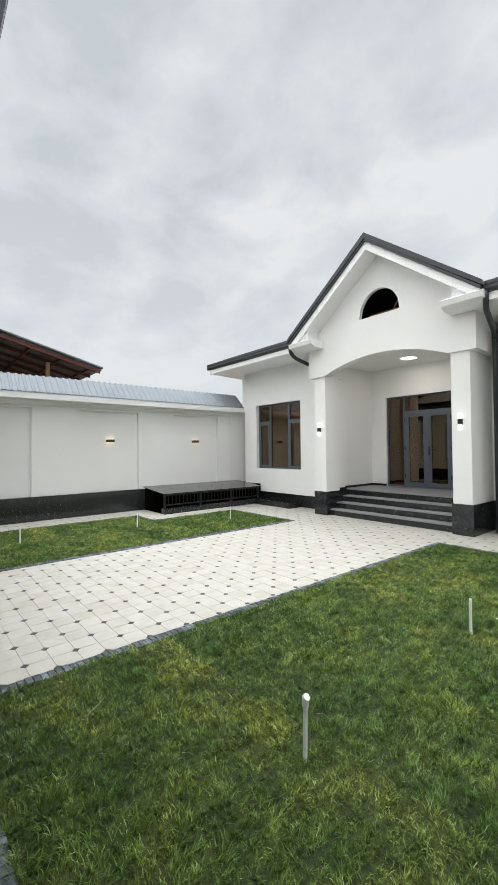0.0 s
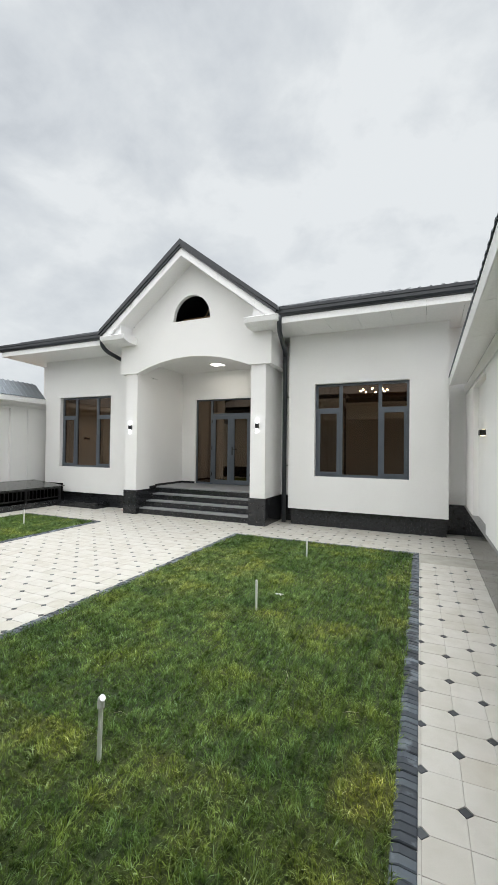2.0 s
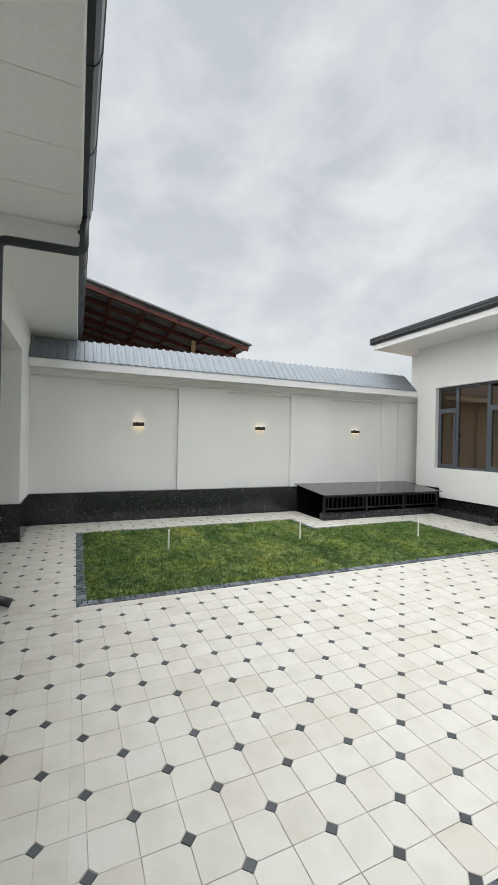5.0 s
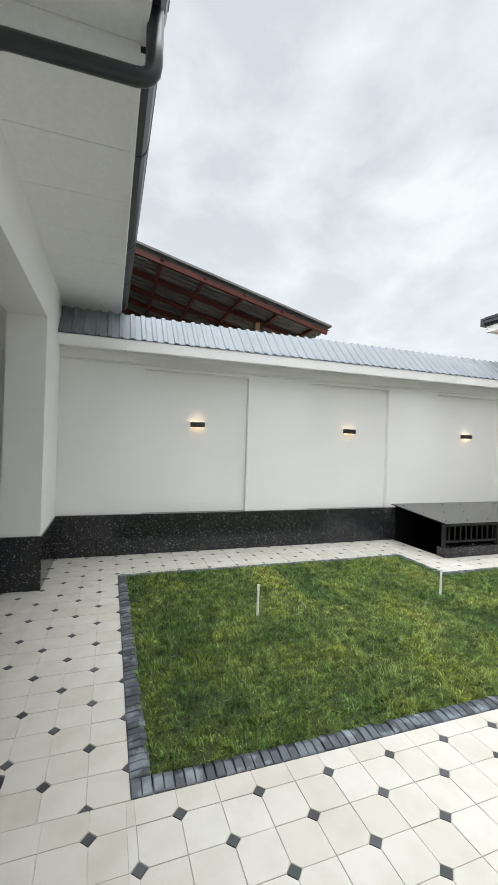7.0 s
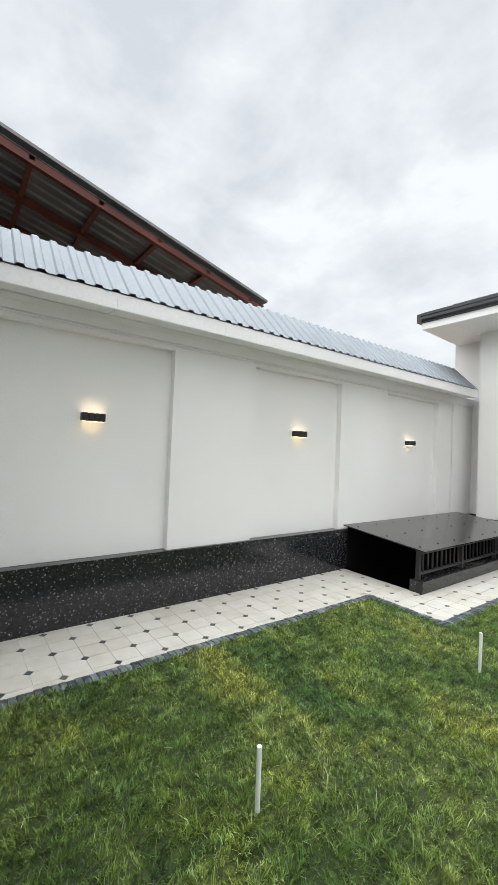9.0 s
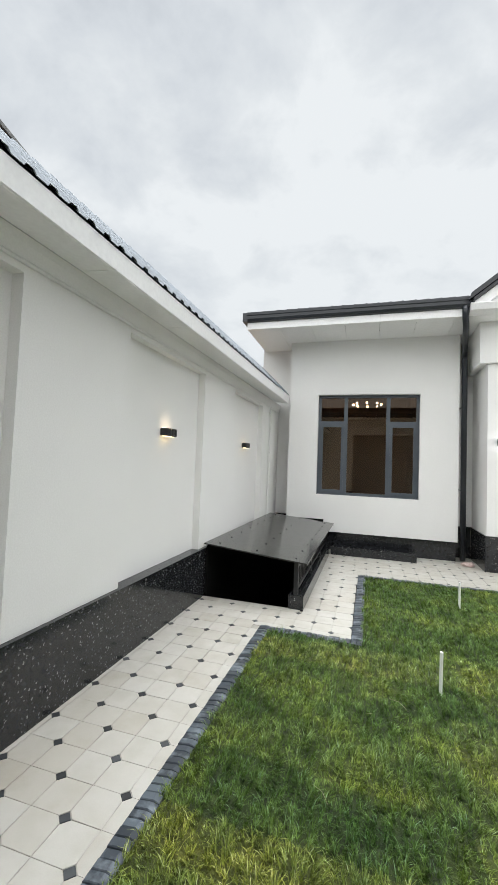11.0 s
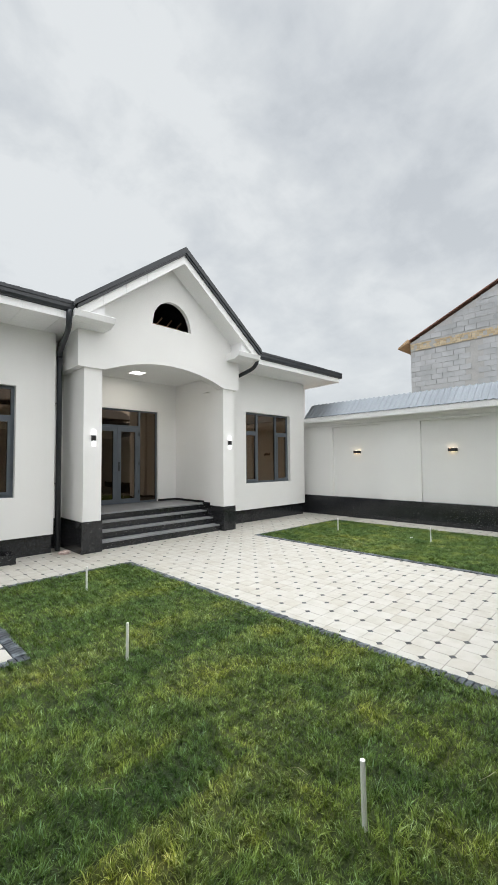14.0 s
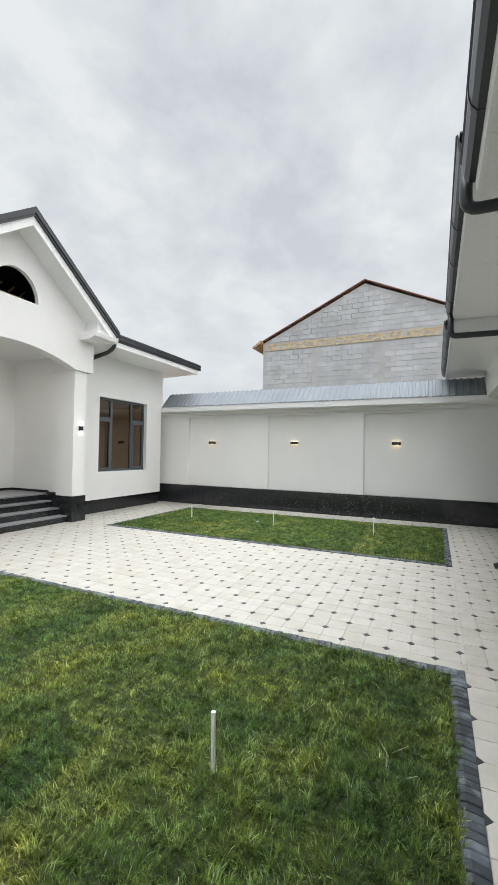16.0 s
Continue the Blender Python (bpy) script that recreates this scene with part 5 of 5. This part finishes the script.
def clip_poly(pts, x0, x1, y0, y1):
    """Cuts a flat polygon to a rectangle."""
    for axis, lim, sg in ((0, x0, 1), (0, x1, -1), (1, y0, 1), (1, y1, -1)):
        out = []
        for i, p in enumerate(pts):
            q = pts[(i + 1) % len(pts)]
            a, c = sg * (p[axis] - lim), sg * (q[axis] - lim)
            if a >= 0:
                out.append(p)
            if a * c < 0:
                t = a / (a - c)
                out.append(tuple(p[k] + t * (q[k] - p[k]) for k in range(2)))
        pts = out
        if len(pts) < 3:
            return []
    return pts


def free_rect(x0, x1, y0, y1):
    """The largest part of a cell that no blocked area covers, by cutting one side at a time; None if nothing stays."""
    for a, b_, c, d in BLOCKED:
        if x0 < b_ and x1 > a and y0 < d and y1 > c:
            cuts = [(x0, min(x1, a), y0, y1), (max(x0, b_), x1, y0, y1), (x0, x1, y0, min(y1, c)), (x0, x1, max(y0, d), y1)]
            x0, x1, y0, y1 = max(cuts, key=lambda r: max(0, r[1] - r[0]) * max(0, r[3] - r[2]) if r[1] > r[0] and r[3] > r[2] else -1)
            if x1 - x0 < 0.008 or y1 - y0 < 0.008:
                return None
    return x0, x1, y0, y1


def raised(poly, z0, z1, V, F):
    n = len(poly)
    o = len(V)
    V += [(x, y, z0) for x, y in poly] + [(x, y, z1) for x, y in poly]
    F += [(o + i, o + (i + 1) % n, o + n + (i + 1) % n, o + n + i) for i in range(n)]
    F.append(tuple(o + n + i for i in range(n)))


near_ins = []
V, F = [], []
VI, FI = [], []
whole = []
# two layings meet at the path's edge: pitch, turn, anchor in the turned grid, and the area (x0, x1, y0, y1)
LAYINGS = ((0.1952, 0.8, -0.023, 0.043, (-1.61, 7, -9.4, -8.02)), (0.1952, 0.8, -0.023, 0.043, (-1.61, 1.66, -8.02, -1.03)), (0.1952, 0.8, -0.023, 0.043, (-1.61, 7, -1.03, 1.0)), (0.1952, 0.8, 5.31 * 0.9999 - 4.54 * 0.01396, -4.54 * 0.9999 - 5.31 * 0.01396, (1.66, 7, -8.02, -1.03)), (0.2004, 0.2, 0.164, 0.025, (-7, -1.61, -9.4, -1.25)), (0.1952, 0.8, -0.023, 0.043, (-7, -1.61, -1.25, 1.0)))
for pitch, turn, ax, ay, area in LAYINGS:
    ca, sa = math.cos(radians(turn)), math.sin(radians(turn))
    scale = pitch / P

    def turned(u, v):
        return u * ca - v * sa, u * sa + v * ca

    for i in range(-50, 51):
        for j in range(-60, 15):
            x, y = turned(ax + (i + 0.5) * pitch, ay + (j + 0.5) * pitch)
            if not (area[0] - P < x < area[1] + P and area[2] - P < y < area[3] + P) or abs(x) > 6.1 or y < -9.4 or y > 0.75:
                continue
            h = pitch / 2
            a = max(x - h, area[0]), min(x + h, area[1]), max(y - h, area[2]), min(y + h, area[3])
            r = free_rect(*a) if a[1] - a[0] > 0.01 and a[3] - a[2] > 0.01 else None
            kind = (i + j) % 2
            if r:
                if r[1] - r[0] > 2 * h - 0.004 and r[3] - r[2] > 2 * h - 0.004:
                    whole.append((x, y, kind, rgp.uniform(-0.0012, 0.0004), rgp.uniform(-0.004, 0.004), rgp.uniform(-0.004, 0.004), radians(turn), scale))
                else:
                    pts, n = paver_mesh(kind)
                    poly = [turned(p[0] * scale, p[1] * scale) for p in pts[:n]]
                    poly = clip_poly([(x + p[0], y + p[1]) for p in poly], r[0] - (0.004 if r[0] <= x - h + 1e-6 else -GAP), r[1] + (0.004 if r[1] >= x + h - 1e-6 else -GAP), r[2] - (0.004 if r[2] <= y - h + 1e-6 else -GAP), r[3] + (0.004 if r[3] >= y + h - 1e-6 else -GAP))
                    if poly:
                        raised(poly, -TT, -0.0006, V, F)
            if (i + j) % 2 == 0:
                x, y = turned(ax + i * pitch, ay + j * pitch)
                a = max(x - CUT, area[0]), min(x + CUT, area[1]), max(y - CUT, area[2]), min(y + CUT, area[3])
                rr = free_rect(*a) if a[1] - a[0] > 0.004 and a[3] - a[2] > 0.004 else None
                if rr:
                    if rr[1] - rr[0] > 2 * CUT - 1e-4 and rr[3] - rr[2] > 2 * CUT - 1e-4:
                        near_ins.append((x, y, 0, rgp.uniform(-0.001, 0.0005), rgp.uniform(-0.01, 0.01), rgp.uniform(-0.01, 0.01), radians(turn), 1.0))
                    else:
                        k_ = CUT * 0.93
                        poly = clip_poly([(x + k_, y), (x, y + k_), (x - k_, y), (x, y - k_)], *rr)
                        if poly:
                            raised(poly, -TT, -0.001, VI, FI)


def near(p):
    """How far a piece lies from the strip along the house opposite and across the lawn end of the path."""
    x, y = p
    return min(abs(y + 8.0) + max(0, abs(x) - 4.9) * 0.5, abs(y + 7.2) + abs(x - 0.6) * 0.7, abs(x + 5.3) + max(0, abs(y + 6.0) - 2.0))


def lay(name, pts, meshes, material, label_far, V, F, faces_of):
    """The nearest 300 as parts that share a mesh, the rest joined."""
    order = sorted(pts, key=lambda q: near(q[:2]))
    head, tail = order[:300], order[300:]
    for q in head:
        o = new(name, meshes[q[2]])
        o.parent = pave
        o.location = (q[0], q[1], q[3])
        o.rotation_euler = (q[4], q[5], q[6])
        o.scale = (q[7], q[7], 1)
    for q in tail:
        vv, n = faces_of(q[2])
        o_ = len(V)
        cq, sq_ = q[7] * math.cos(q[6]), q[7] * math.sin(q[6])
        V += [(q[0] + a * cq - b_ * sq_, q[1] + a * sq_ + b_ * cq, q[3] + c + a * q[5] * -1 + b_ * q[4]) for a, b_, c in vv]
        F += ring_faces(n, o_)
    me = bpy.data.meshes.new(name + "s")
    me.from_pydata(V, [], F)
    return tagged(mesh_part(name + "s", me, material, pave, label_far), kind="stuff")


rg = random.Random(11)
meshes = {}
for kind in (0, 1):
    vv, n = paver_mesh(kind)
    me = bpy.data.meshes.new("paver")
    me.from_pydata(vv, [], ring_faces(n))
    me.materials.append(M_TILE)
    meshes[kind] = me
lay("paver", whole, meshes, M_TILE2, "cream clipped-corner pavers", V, F, paver_mesh)
vv, n = insert_mesh()
me = bpy.data.meshes.new("insert")
me.from_pydata(vv, [], ring_faces(n))
me.materials.append(M_INS)
lay("insert", near_ins, {0: me}, M_INS2, "small black paver inserts", VI, FI, lambda k: insert_mesh())

# edging blocks round the lawns, set on end with a rounded top
EB = 0.052


def block_mesh():
    """Half length along x, width along y; the top rises to a ridge nearer the lawn."""
    a, w, v, r = EB / 2 - 0.0016, EDGE_W / 2 - 0.001, 0.004, 0.018
    lo = [(-a, -w, -0.06), (a, -w, -0.06), (a, r, -0.06), (a, w, -0.06), (-a, w, -0.06), (-a, r, -0.06)]
    mi = [(-a, -w, 0.004), (a, -w, 0.004), (a, r, 0.011), (a, w, 0.006), (-a, w, 0.006), (-a, r, 0.011)]
    hi = [(-a + v, -w + 0.006, 0.009), (a - v, -w + 0.006, 0.009), (a - v, r, 0.017), (a - v, w - 0.006, 0.010), (-a + v, w - 0.006, 0.010), (-a + v, r, 0.017)]
    return lo + mi + hi, 6


def block_faces(n, o=0):
    """The sides as for a paver, and a top of two slopes."""
    f = ring_faces(n, o)[:-1]
    t = o + 2 * n
    return f + [(t, t + 1, t + 2, t + 5), (t + 5, t + 2, t + 3, t + 4)]


bl = []
for poly in (LAWN_A, LAWN_B):
    mid_ = shrink(poly, EDGE_W / 2)
    n_ = len(mid_)
    for k in range(n_):
        a, c = Vector(mid_[k]), Vector(mid_[(k + 1) % n_])
        d = (c - a)
        L = d.length - EDGE_W
        a = a + d.normalized() * (EDGE_W / 2)
        m_ = int(L / EB)
        st = L / m_
        ang = math.atan2(d.y, d.x)
        for q in range(m_):
            p = a + d.normalized() * (q + 0.5) * st
            bl.append((p.x, p.y, ang, rg.uniform(-0.004, 0.004)))
        for q in (0, 1):
            p = Vector(mid_[k]) + d.normalized() * (q - 0.5) * EB
            bl.append((p.x, p.y, ang, rg.uniform(-0.003, 0.003)))
vv, n = block_mesh()
me = bpy.data.meshes.new("edging_block")
me.from_pydata(vv, [], block_faces(n))
me.materials.append(M_EDGE)
edging = setting(new("lawn_edging"), "slate grey concrete blocks set on edge round the lawns", "edging")
bl.sort(key=lambda q: near(q[:2]))
VB, FB = [], []
for k, (x, y, ang, dz) in enumerate(bl):
    if k < 300:
        o = new("edging_block", me)
        o.parent = edging
        o.location = (x, y, dz)
        o.rotation_euler = (0, 0, ang)
    else:
        ca, sa = math.cos(ang), math.sin(ang)
        o_ = len(VB)
        VB += [(x + a * ca - b_ * sa, y + a * sa + b_ * ca, dz + c) for a, b_, c in vv]
        FB += block_faces(n, o_)
me = bpy.data.meshes.new("edging_blocks")
me.from_pydata(VB, [], FB)
tagged(mesh_part("edging_blocks", me, M_EDGE2, edging, "slate grey edging blocks"), kind="stuff")
